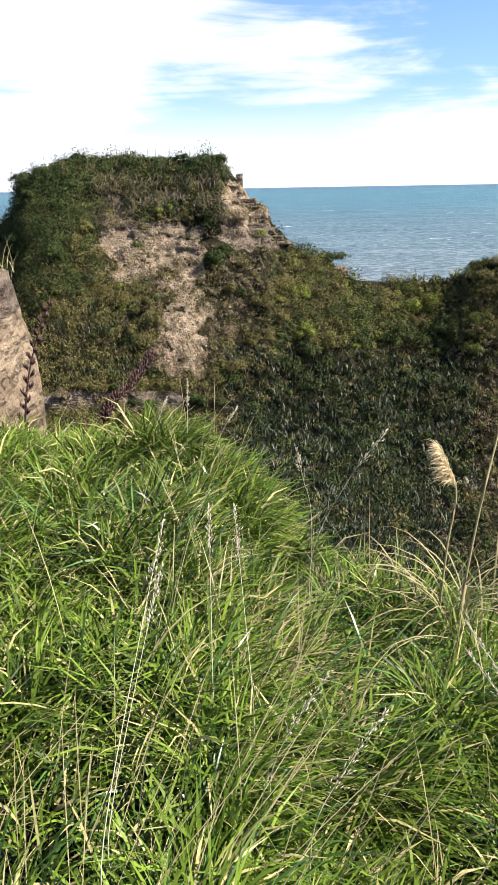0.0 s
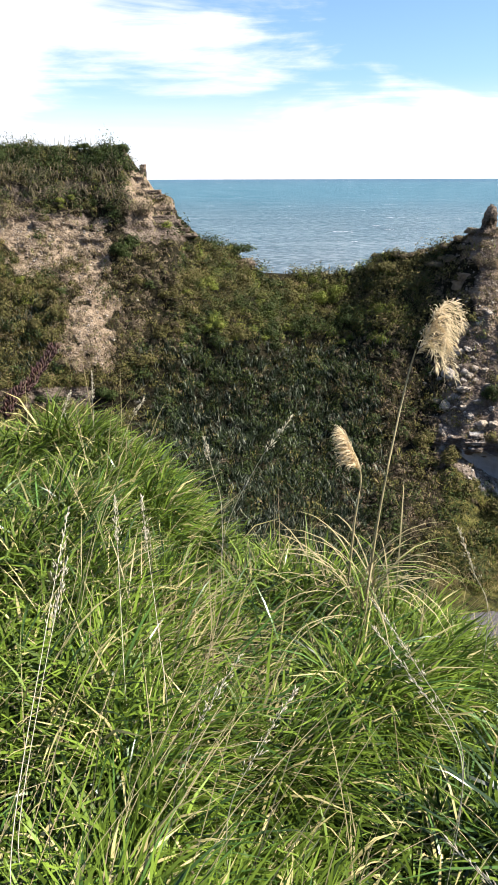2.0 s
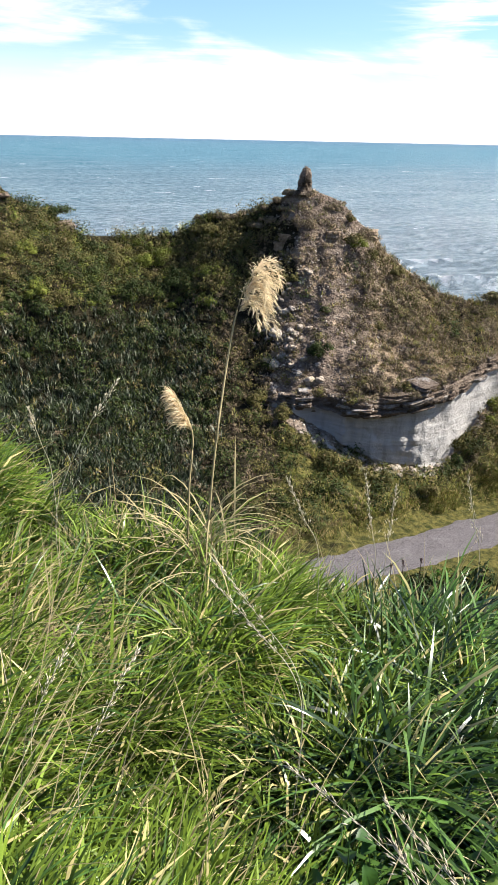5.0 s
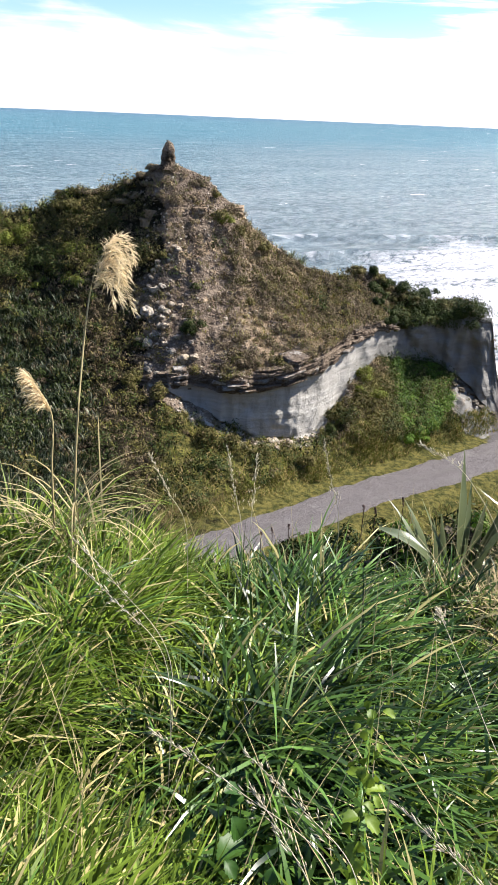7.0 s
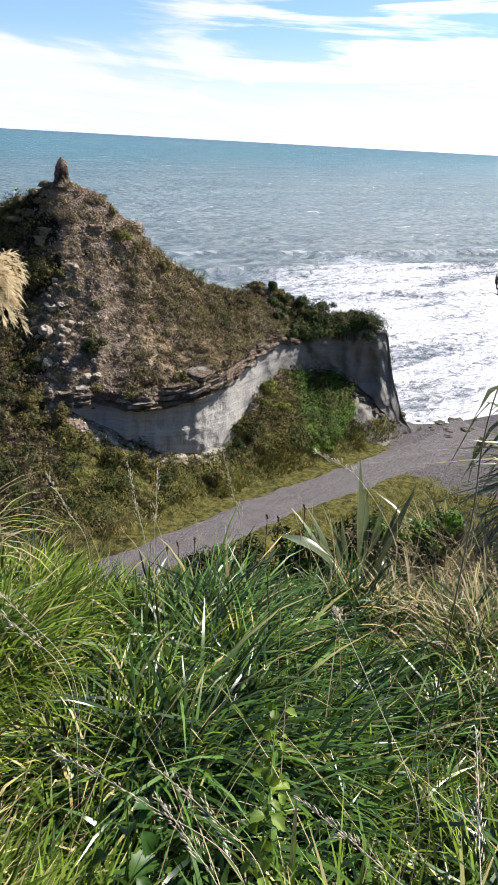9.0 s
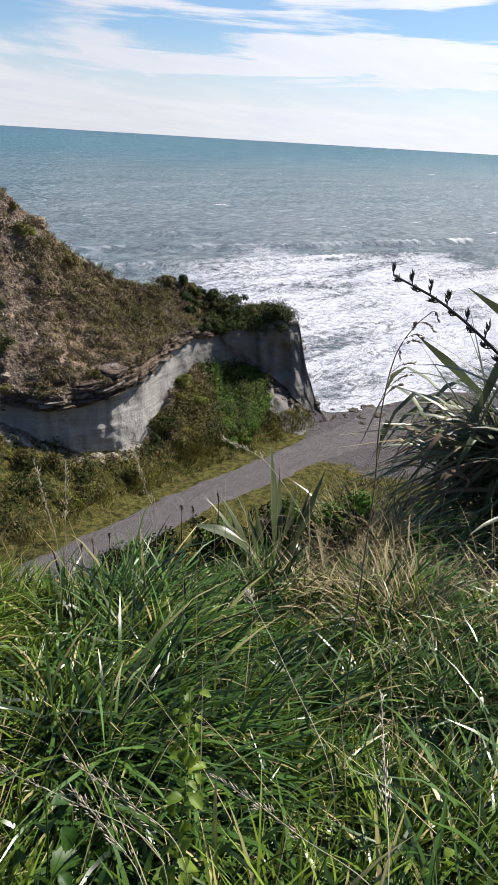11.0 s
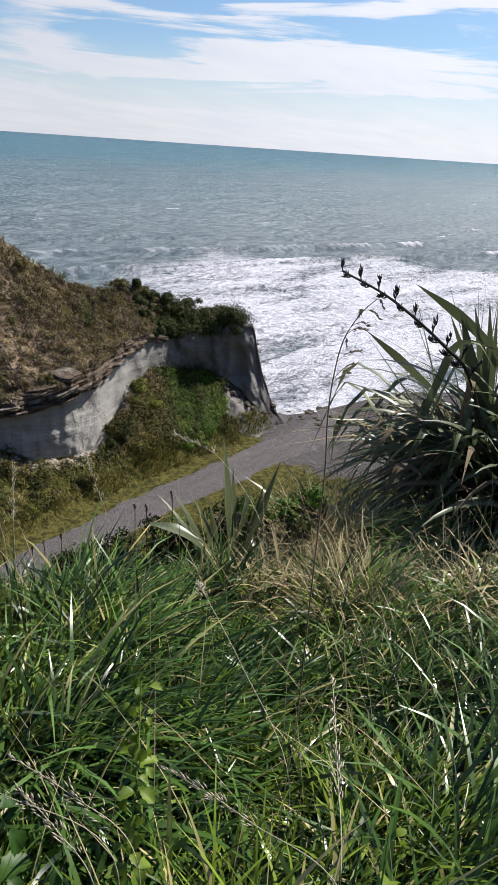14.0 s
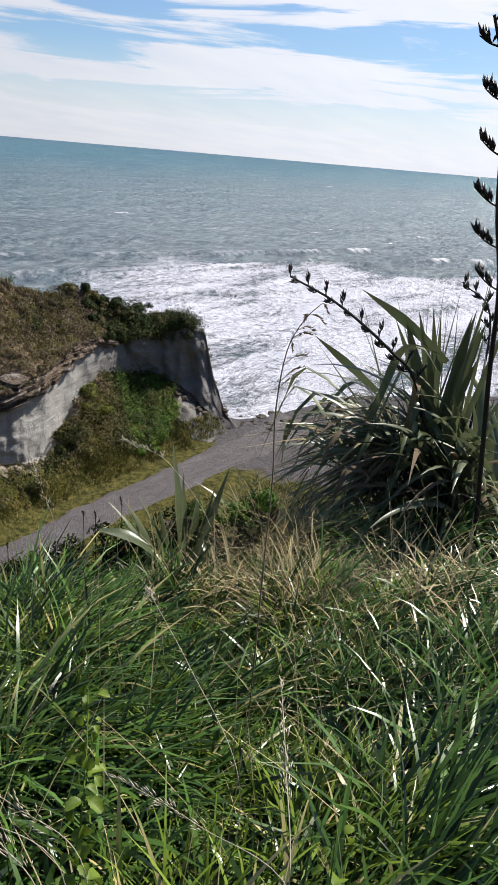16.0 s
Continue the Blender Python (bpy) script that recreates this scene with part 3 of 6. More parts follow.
def sheet_faces(rows, cols, closed=False):
    i = np.arange(rows * cols).reshape(rows, cols)
    if closed:
        i = np.concatenate([i, i[:, :1]], 1)
    return np.stack([i[:-1, :-1], i[:-1, 1:], i[1:, 1:], i[1:, :-1]], -1).reshape(-1, 4)[:, ::-1]


def attribute(ob, name, values):
    ob.data.attributes.new(name, "FLOAT", "POINT").data.foreach_set("value", np.asarray(values, np.float32))


QUADS = sheet_faces(*R_.shape, closed=True)
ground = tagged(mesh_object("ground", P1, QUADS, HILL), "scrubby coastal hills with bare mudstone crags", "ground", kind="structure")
# the last mask paints shade on the cliff towards the headland
for nm, val in (("rock", rock), ("grey", grey), ("pale", pale), ("sand", sand), ("turf", turf), ("cliff_shade", smooth(a_, 40.5, 44.5))):
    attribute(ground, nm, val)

# the gravel track
tx = np.linspace(3, 46.5, 180)
cy, cz, cw = track(tx)
across = np.linspace(-1, 1, 13)
wob = (fbm(np.stack([tx * 0.5, 0 * tx, 0 * tx], -1), 3, seed=5) - 0.5) * 0.7
TX, TA = np.meshgrid(tx, across, indexing="ij")
edge_w = (fbm(np.stack([tx * 1.3, 0 * tx + 9, 0 * tx], -1), 4, 0.6, seed=6) - 0.5) * 0.7
TY = cy[:, None] + TA * (cw[:, None] + wob[:, None] * np.sign(TA) * 0.5 + edge_w[:, None])
TZ = cz[:, None] + 0.03 - 0.11 * np.abs(TA) ** 6 + 0.03 * np.cos(TA * 9)
tagged(mesh_object("road", np.stack([TX, TY, TZ], -1).reshape(-1, 3), sheet_faces(180, 13), GRAVEL), "grey gravel track leading down to the beach", "road", kind="structure")

# the sea, curving up a little to stand for the true horizon
saz = np.concatenate([np.arange(-180, -30, 3.0), np.arange(-30, 95, 0.55), np.arange(95, 180, 3.0)])
sr = np.concatenate([np.linspace(40, 190, 120), np.geomspace(191, 4900, 60)])
SA, SR = np.meshgrid(saz, sr, indexing="xy")
S = xyz(SA, SR, 0 * SR).reshape(-1, 3)
off = S[:, 1] + 0.28 * S[:, 0] - 45
wob = (fbm(S * np.array([0.012, 0.03, 1]), 3, seed=4) - 0.5) * 26
phase = (off + wob) / 21.0
swell = np.maximum(0, np.cos(phase * 2 * np.pi)) ** 5
strong = smooth(off, 6, 18) * smooth(off, 190, 60) * smooth(fbm(S * np.array([0.02, 0.02, 1]), 2, seed=8), 0.35, 0.65)
S[:, 2] = swell * strong * 1.5 + (fbm(S * np.array([0.25, 0.5, 1]), 3, seed=14) - 0.5) * 0.35 * smooth(off, 0, 30) * smooth(SR.ravel(), 400, 150)
S[:, 2] += 18.5 * smooth(SR.ravel(), 900, 4900)
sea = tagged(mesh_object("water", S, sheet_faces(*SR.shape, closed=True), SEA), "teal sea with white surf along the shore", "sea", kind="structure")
crest = smooth(swell * strong, 0.72, 0.95) * smooth(fbm(S * np.array([0.08, 0.3, 1]), 3, seed=24), 0.5, 0.62)
attribute(sea, "crest", crest)


# ---- plants ----
def blades(base, heading, lean, curl, length, width, steps=4, keel=0.0, droop=1.6, twist=0.0):
    """Tapered arching blades. heading, lean and curl in radians; keel folds the blade along its middle."""
    n = len(base)
    t = np.linspace(0, 1, steps + 1)
    th = lean[:, None] + curl[:, None] * t[None] ** droop
    ds = length[:, None] / steps
    hx = np.cumsum(np.concatenate([np.zeros((n, 1)), np.sin((th[:, 1:] + th[:, :-1]) / 2) * ds], 1), 1)
    hz = np.cumsum(np.concatenate([np.zeros((n, 1)), np.cos((th[:, 1:] + th[:, :-1]) / 2) * ds], 1), 1)
    d = np.stack([np.sin(heading), np.cos(heading), 0 * heading], -1)
    mid = base[:, None] + d[:, None] * hx[..., None] + np.array([0, 0, 1.0]) * hz[..., None]
    w = width[:, None] * (np.minimum(1, 0.55 + 1.8 * t) * np.clip((1 - t) * 2.6, 0.0, 1))[None]
    sd = np.stack([np.cos(heading), -np.sin(heading), 0 * heading], -1)
    upn = np.cross(sd, d)
    tw = twist if isinstance(twist, np.ndarray) else np.full(n, twist)
    ct, st = np.cos(tw)[:, None, None], np.sin(tw)[:, None, None]
    nrm = d[:, None] * np.cos(th)[..., None] - np.array([0, 0, 1.0]) * np.sin(th)[..., None]
    side = sd[:, None] * ct + nrm * st
    lo, hi = mid - side * w[..., None] / 2, mid + side * w[..., None] / 2
    if keel:
        fold = (nrm * ct - sd[:, None] * st) * (w * keel)[..., None]
        v = np.stack([lo + fold, mid, hi + fold], 2)
    else:
        v = np.stack([lo, hi], 2)
    k = v.shape[2]
    v = v.reshape(n, -1, 3)
    f = []
    for s in range(steps):
        for j in range(k - 1):
            a = s * k + j
            f.append((a, a + 1, a + k + 1, a + k))
    f = np.array(f)
    faces = (f[None] + (np.arange(n) * v.shape[1])[:, None, None]).reshape(-1, 4)
    return v.reshape(-1, 3), faces


rng = np.random.default_rng(7)


def ground_z(x, y):
    """Height of the near bank's soil."""
    a, r = np.degrees(np.arctan2(x, y)), np.hypot(x, y)
    e_r, e_z = along(a, BANK_EDGE)
    f_r, f_z = along(a, BANK_FOOT)
    z = np.where(r < e_r, 18.2 + (e_z - 18.2) * r / e_r, e_z + (f_z - e_z) * (r - e_r) / (f_r - e_r) - 0.10 * np.sin(np.pi * np.clip((r - e_r) / (f_r - e_r), 0, 1)) * np.abs(f_z - e_z))
    return z + (fbm(np.stack([x, y, z], -1) * 1.7, 3, seed=81) - 0.5) * 0.35


def bank_points(n, r0, r1, a0=-32, a1=92):
    a = np.radians(rng.uniform(a0, a1, n))
    r = np.sqrt(rng.uniform(r0 * r0, r1 * r1, n))
    x, y = r * np.sin(a), r * np.cos(a)
    return np.stack([x, y, ground_z(x, y)], -1)


def merged(*parts):
    vs, fs, k = [], [], 0
    for v, f in parts:
        vs.append(v); fs.append(f + k); k += len(v)
    return np.concatenate(vs), np.concatenate(fs)


# scrub on the hillsides
e1, e2 = P1[QUADS[:, 2]] - P1[QUADS[:, 0]], P1[QUADS[:, 3]] - P1[QUADS[:, 1]]
nq = np.cross(e1, e2)
area = np.linalg.norm(nq, axis=1) / 2
q0 = QUADS[:, 0]
seen = (a_[q0] > -23) & (a_[q0] < 79)


def scatter(n, weight):
    w = area * np.clip(weight, 0, None) * seen
    pick = rng.choice(len(w), n, p=w / w.sum())
    uv = rng.random((n, 2))
    q = P1[QUADS[pick]]
    top = q[:, 0] * (1 - uv[:, :1]) + q[:, 1] * uv[:, :1]
    low = q[:, 3] * (1 - uv[:, :1]) + q[:, 2] * uv[:, :1]
    return top * (1 - uv[:, 1:]) + low * uv[:, 1:], pick


def clumps(c, rad, tall, leaves, size):
    """Leafy clumps: many small leaves on an uneven dome at each centre."""
    k = np.repeat(np.arange(len(c)), leaves)
    n = len(k)
    u = rng.normal(size=(n, 3))
    u[:, 2] = np.abs(u[:, 2]) * 0.9 - 0.15
    u /= np.linalg.norm(u, axis=1, keepdims=True)
    shell = rng.uniform(0.55, 1.05, n)
    lob = 0.75 + 0.5 * fbm(u * 1.8 + k[:, None] * 3.1, 2, seed=5)
    p = c[k] + u * np.stack([rad[k], rad[k], tall[k]], -1) * (shell * lob)[:, None]
    nrm = u + rng.normal(0, 0.28, (n, 3))
    nrm /= np.linalg.norm(nrm, axis=1, keepdims=True)
    ax = np.cross(nrm, rng.normal(size=(n, 3)))
    ax /= np.linalg.norm(ax, axis=1, keepdims=True)
    bx = np.cross(nrm, ax)
    s = size * rng.uniform(0.6, 1.4, n)[:, None]
    v = np.stack([p - ax * s * 0.7 - bx * s * 0.32, p - ax * s * 0.5 + bx * s * 0.36, p + ax * s], 1).reshape(-1, 3)
    return v, np.arange(n * 3).reshape(-1, 3)


zq, aq, rq, elq, pq, sq = z_[q0], a_[q0], rock[q0], el_[q0], patch[q0], spots[q0]
tq = t_[q0]
bare = np.clip(rq + sand[q0] + grey[q0], 0, 1)
on_track = near_track[q0]
spur = (zq == 3) * smooth(aq, 48.8, 50.2) * smooth(tq, 0.45 - 0.04 * (aq - 49), 0.6 - 0.04 * (aq - 49))
slope_veg = (1 - 0.95 * spur) * (1 - (zq >= 4) * smooth(aq, 50.6, 51.3)) * (np.isin(zq, (3, 5)) | ((zq == 4) & (aq > -5) & (aq < 23))) * (1 - bare) ** 2 * (on_track < 0.05)


def scrub(name, n, weight, r0, r1, leaves, size, mat, label):
    c, _ = scatter(n, weight)
    rad = rng.uniform(r0, r1, n)
    v, f = clumps(c, rad, rad * rng.uniform(0.8, 1.35, n), leaves, size)
    return tagged(mesh_object(name, v, f, mat, False), label, "scrub", kind="stuff")


def tufts(c, leaves, length, width, lean, curl, steps=2):
    """Fans of strap leaves at each centre."""
    k = np.repeat(np.arange(len(c)), leaves)
    n = len(k)
    jit = rng.normal(0, 0.08, (n, 3)) * np.array([1, 1, 0])
    big = rng.uniform(0.65, 1.25, len(c))[k]
    return blades(c[k] + jit, rng.uniform(0, 2 * np.pi, n), np.abs(rng.normal(lean, 0.25, n)), rng.uniform(0.2, 1.0, n) * curl, length * big * rng.uniform(0.7, 1.15, n), width * rng.uniform(0.7, 1.2, n), steps)


# the low fields of flax in the gully and on the western face
west_face = smooth(aq, -16.5, -15) * smooth(aq, -7, -9) * smooth(elq, -15, -14) * smooth(elq, -8, -9)
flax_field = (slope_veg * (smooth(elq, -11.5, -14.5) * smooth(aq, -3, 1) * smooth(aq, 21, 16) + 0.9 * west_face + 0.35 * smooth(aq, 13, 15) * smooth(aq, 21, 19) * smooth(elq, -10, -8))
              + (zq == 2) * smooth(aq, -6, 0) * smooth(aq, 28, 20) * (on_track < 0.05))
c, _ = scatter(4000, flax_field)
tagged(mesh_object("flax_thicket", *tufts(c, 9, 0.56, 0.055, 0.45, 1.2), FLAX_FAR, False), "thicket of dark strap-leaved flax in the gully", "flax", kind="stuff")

gully = smooth(elq, -9, -13) * smooth(aq, -2, 2) * smooth(aq, 22, 18)
upper = smooth(aq, 0, 4) * smooth(aq, 22, 18) * smooth(elq, -13.5, -10.5)
mesa = smooth(aq, -18.5, -17) * smooth(aq, 0, -2) * np.maximum(0.22, np.maximum(smooth(elq, 0.2, 1.0), smooth(aq, -10, -12))) * smooth(elq, -4.5, -3)
dry_side = smooth(aq, 29.5, 32) * smooth(aq, 46, 43) * (zq == 5)
dark_w = slope_veg * (1 - 0.85 * dry_side) * (0.10 + 0.9 * upper * (pq > 0.5) + 0.15 * gully + 2.2 * mesa + smooth(aq, -10.5, -13) * smooth(elq, -9, -7) + 0.06 * smooth(aq, 26, 23) * smooth(aq, 12, 16) * smooth(elq, -15, -12) + 1.5 * smooth(aq, 43.5, 45) + 1.6 * (zq == 3) * smooth(aq, 20, 24) * smooth(aq, 43, 40) * (tq > 0.1) * (tq < 0.8) * (0.2 + (pq > 0.48))) + 0.6 * (zq == 2) * smooth(aq, 10, 16) * smooth(aq, 33, 30) * (on_track < 0.05)
olive_w = slope_veg * (1 - 0.8 * dry_side) * (0.15 + 0.9 * upper + 0.7 * smooth(aq, 26, 23) * smooth(aq, 15, 18) * smooth(elq, -14, -11) + 0.5 * smooth(aq, -4, -9) + 1.0 * (zq == 3) * smooth(aq, 18, 24) * (tq > 0.12) * (tq < 0.84) * (pq > 0.42)) * (1 - 0.85 * gully) + dry_side * 0.3 * (sq > 0.5)
brown_w = np.isin(zq, (3, 5)) * (1 - 0.75 * bare) * (on_track < 0.05) * (0.25 + 0.35 * pyramid[q0] + 0.35 * scar[q0] + 1.2 * smooth(aq, -11.5, -10) * smooth(aq, -1.5, -3) * smooth(elq, -3.2, -2.2) * smooth(elq, 0.9, 0.2) + 1.0 * smooth(aq, -16, -14) * smooth(aq, -7, -9) * smooth(elq, -14, -12) * smooth(elq, -4, -6) + 1.1 * dry_side + 2.2 * smooth(aq, 14, 16) * smooth(aq, 25.5, 23) * smooth(elq, -5.5, -8) + 2.2 * smooth(aq, -10, -8) * smooth(aq, 4, 1) * smooth(elq, -14.5, -13) * smooth(elq, -2.5, -4) + 3.0 * smooth(aq, 40, 41.5) * smooth(aq, 47, 45) * smooth(tq, 0.4, 0.55) * (zq == 3))
dark_w = dark_w + 2.6 * (zq == 4) * smooth(aq, 43.6, 44.6) * smooth(aq, 51.0, 50.2) * smooth(tq, 0.60 + 0.5 * pq, 0.72 + 0.5 * pq)
scrub("dark_scrub", 1250, dark_w, 0.32, 1.1, 160, 0.094, DARK_LEAF, "dense dark green coastal scrub on the slopes")
scrub("olive_scrub", 1500, olive_w, 0.28, 0.95, 130, 0.088, OLIVE_LEAF, "olive and yellow-green low scrub on slopes")
scrub("dry_scrub", 2500, brown_w, 0.12, 0.36, 42, 0.076, BROWN_LEAF, "dry brown scrub and heath on crumbling rock")

scrub("yellow_scrub", 190, slope_veg * (upper * (sq > 0.47) + 0.8 * (zq == 3) * (aq > 33) * (tq < 0.5) * (sq > 0.5) + 0.05 * smooth(aq, -5, -8)), 0.2, 0.65, 150, 0.09, BRIGHT_LEAF, "bright yellow-green bushes among the scrub")
scrub("heath", 700, dry_side * (0.4 + (sq > 0.5)) + 0.25 * pyramid[q0] * smooth(elq, -9, -6) + 0.3 * pyramid[q0] * (sq > 0.58), 0.14, 0.42, 70, 0.072, BROWN_LEAF, "low brown heath on the dry slope")

# rough grass over the slopes, beside the track and on the mesa
c, _ = scatter(3900, np.isin(zq, (3, 5)) * (1 - bare) * (on_track < 0.25) * (0.35 + 1.6 * (zq == 3) * (0.25 + smooth(aq, 33, 37)) * (aq > 24) * (1 - 0.9 * (aq > 40) * (tq > 0.5)) + 0.35 * dry_side + 0.25 * smooth(aq, -4, -9)))
tagged(mesh_object("slope_grass", *tufts(c, 7, 0.42, 0.032, 0.55, 1.0), leaf_material("slope_grass_blade", (0.075, 0.090, 0.015), (0.25, 0.245, 0.045), (0.34, 0.25, 0.11), 0.32, 0.6, 0.25, 0.3, 0.3), False), "rough green and straw grass on the slopes", "grass", kind="stuff")
c, _ = scatter(8200, (0.25 + 1.5 * smooth(sq, 0.42, 0.58)) * (1.0 * (zq == 2) * (aq > 26) * (on_track < 0.8) * (1 - sand[q0]) + (zq == 3) * (aq > 26) * (on_track < 0.9) * (on_track > 0.01) * (1 - sand[q0]) * 3.0 + (zq == 3) * (aq > 31) * (tq < 0.45) * (1 - bare) * 1.6 * (on_track < 0.5) + (zq == 1) * (aq > 30) * (tq > 0.7) * 1.6))
tagged(mesh_object("verge_grass", *tufts(c, 6, 0.40, 0.032, 0.6, 1.0), VERGE_BLADE, False), "green verge grass beside the track", "grass", kind="stuff")

c, _ = scatter(3700, 2.0 * ((zq == 2) * (tq > 0.75) + (zq == 3) * (tq < 0.2)) * smooth(aq, 23, 25) * smooth(aq, 33, 30) * (on_track < 0.2) + (zq == 5) * (1 - 0.8 * bare) * (1.4 * dry_side + 0.5 * pyramid[q0] + 1.3 * smooth(aq, -1, -4) * smooth(aq, -18, -15) * smooth(elq, -3.5, -5) + 0.4 * smooth(aq, 14, 16) * smooth(aq, 26, 24) * smooth(elq, -12, -15)))
tagged(mesh_object("dry_tussock", *tufts(c, 8, 0.40, 0.026, 0.6, 1.0), leaf_material("dry_tussock_blade", (0.085, 0.060, 0.028), (0.25, 0.185, 0.085), (0.12, 0.12, 0.04), 0.25, 0.7, 0.2, 0.25, 0.5), False), "dry tan tussock grass on the crumbling slopes", "grass", kind="stuff")

# reedy grass along the mesa's top edge
top = scatter(230, (zq == 5) * (tq > 0.93) * smooth(aq, -16.3, -15) * smooth(aq, -1.8, -3.5))[0]
v1 = blades(top, rng.uniform(0, 6.28, 230), np.abs(rng.normal(0.05, 0.12, 230)), rng.uniform(0, 0.5, 230), rng.uniform(0.5, 1.25, 230), np.full(230, 0.035), 3)
tagged(mesh_object("reed_grass", *v1, leaf_material("reed", (0.10, 0.10, 0.05), (0.2, 0.18, 0.1), (0.3, 0.25, 0.15), 0.3, 0.7), False), "tall reedy grass along the clifftop", "grass", kind="stuff")


# ---- single things ----
def thing(name, at, label, category, group=""):
    ob = new(name)
    ob.location = at
    ob.empty_display_size = 0.1
    return tagged(ob, label, category, group)


def part(name, vf, mat, parent, label="", flat=True):
    """One mesh part under a thing; its points are given in the world."""
    base = parent.location if parent.parent is None else parent.location + parent.parent.location
    ob = mesh_object(name, np.asarray(vf[0]) - np.array(base), vf[1], mat, not flat)
    ob.parent = parent
    if label:
        ob["label"] = label
    return ob


def curve_points(pts, n):
    """A smooth line through a few points."""
    p = np.asarray(pts, float)
    t = np.linspace(0, len(p) - 1, n)
    q = np.vstack([2 * p[0] - p[1], p, 2 * p[-1] - p[-2]])
    i = np.minimum(t.astype(int), len(p) - 2)
    f = (t - i)[:, None]
    a, b, c, d = q[i], q[i + 1], q[i + 2], q[i + 3]
    return 0.5 * (2 * b + (c - a) * f + (2 * a - 5 * b + 4 * c - d) * f**2 + (3 * b - a - 3 * c + d) * f**3)


def tube(line, r0, r1, sides=5):
    line = np.asarray(line)
    n = len(line)
    tan = np.gradient(line, axis=0)
    tan /= np.linalg.norm(tan, axis=1, keepdims=True)
    ref = np.where(np.abs(tan[:, 2:]) > 0.9, [[1.0, 0, 0]], [[0, 0, 1.0]])
    u = np.cross(tan, ref)
    u /= np.linalg.norm(u, axis=1, keepdims=True)
    w = np.cross(tan, u)
    r = np.linspace(r0, r1, n)[:, None, None]
    a = np.linspace(0, 2 * np.pi, sides, endpoint=False)
    v = line[:, None] + r * (np.cos(a)[None, :, None] * u[:, None] + np.sin(a)[None, :, None] * w[:, None])
    return v.reshape(-1, 3), sheet_faces(n, sides, closed=True)


def spindles(p, axis, length, width):
    """Small pointed bodies, one at each point, along its axis: seeds and pods."""
    n = len(p)
    axis = axis / np.linalg.norm(axis, axis=1, keepdims=True)
    u = np.cross(axis, rng.normal(size=(n, 3)))
    u /= np.linalg.norm(u, axis=1, keepdims=True)
    w = np.cross(axis, u)
    L, W = length[:, None], width[:, None] / 2
    m = p + axis * L * 0.45
    v = np.stack([p, m + u * W, m + w * W, m - u * W, m - w * W, p + axis * L], 1).reshape(-1, 3)
    f = np.array([(0, 1, 2), (0, 2, 3), (0, 3, 4), (0, 4, 1), (5, 2, 1), (5, 3, 2), (5, 4, 3), (5, 1, 4)])
    return v, (f[None] + (np.arange(n) * 6)[:, None, None]).reshape(-1, 3)


def on_face(az, el, zones=(3, 4, 5)):
    """The place on the hills in that direction."""
    p = P1.reshape(-1, 3)
    a = np.degrees(np.arctan2(p[:, 0], p[:, 1]))
    e = np.degrees(np.arctan2(p[:, 2] - 20, np.hypot(p[:, 0], p[:, 1])))
    d = (a - az) ** 2 + (e - el) ** 2 + 100 * ~np.isin(z_, zones)
    return p[np.argmin(d)]


# the pillar on the peak
def rock_pillar():
    at = np.array((20.1, 41.35, 16.95))
    rows = np.linspace(0, 1, 26)
    a = np.linspace(0, 2 * np.pi, 22, endpoint=False)
    prof = np.interp(rows, [0, 0.12, 0.25, 0.42, 0.55, 0.7, 0.82, 0.92, 1.0], [0.62, 0.50, 0.44, 0.43, 0.36, 0.37, 0.33, 0.24, 0.04])
    T, A = np.meshgrid(rows, a, indexing="ij")
    v = np.stack([np.cos(A) * prof[:, None], np.sin(A) * prof[:, None], T * 1.62], -1).reshape(-1, 3)
    v += v * ((fbm(v * np.array([2.2, 2.2, 2.0]) + 5, 5, 0.66, seed=3) - 0.5) * 1.35)[:, None] * np.array([1, 1, 0.06])
    t = thing("rock_pillar", at, "weathered brown mudstone pillar on the peak", "rock")
    body = part("stack", (v + at, sheet_faces(26, 22, True)), HILL, t, "crumbling layered rock", flat=False)
    attribute(body, "rock", np.full(len(v), 0.52))
    n = 9
    b = at + np.array([0, 0, 1.55]) + rng.normal(0, 0.07, (n, 3)) * [1, 1, 0.2]
    part("tuft", blades(b, rng.uniform(0, 6.28, n), np.abs(rng.normal(0.2, 0.2, n)), rng.uniform(0, 0.8, n), rng.uniform(0.06, 0.16, n), np.full(n, 0.02), 2), BROWN_LEAF, t, "dry tuft of grass")


rock_pillar()


# layered outcrops: broken slabs standing out of the slopes
def slab(w, d, h, seed):
    a = np.linspace(0, 2 * np.pi, 36, endpoint=False)
    ring = np.stack([np.sign(np.cos(a)) * np.abs(np.cos(a)) ** 0.30 * w / 2, np.sign(np.sin(a)) * np.abs(np.sin(a)) ** 0.30 * d / 2], -1)
    rows = []
    for k, (z, g) in enumerate(((0, 0.0), (0, 0.84), (0.12, 0.97), (0.45, 1.0), (0.75, 0.95), (0.98, 0.99), (1.0, 0.9), (1.0, 0.0))):
        g = g * (1 + 0.62 * (fbm(np.stack([ring[:, 0] * 3.4, ring[:, 1] * 3.4, np.full(36, z * 2.6 + seed * 5.3)], -1), 4, 0.65, seed=seed) - 0.5))
        rows.append(np.concatenate([ring * g[:, None], np.full((36, 1), z * h)], 1))
    v = np.concatenate(rows)
    v[:, 2] += (fbm(v * 1.3 + seed, 3, seed=seed) - 0.5) * 0.45 * h
    return v, sheet_faces(8, 36, closed=True)


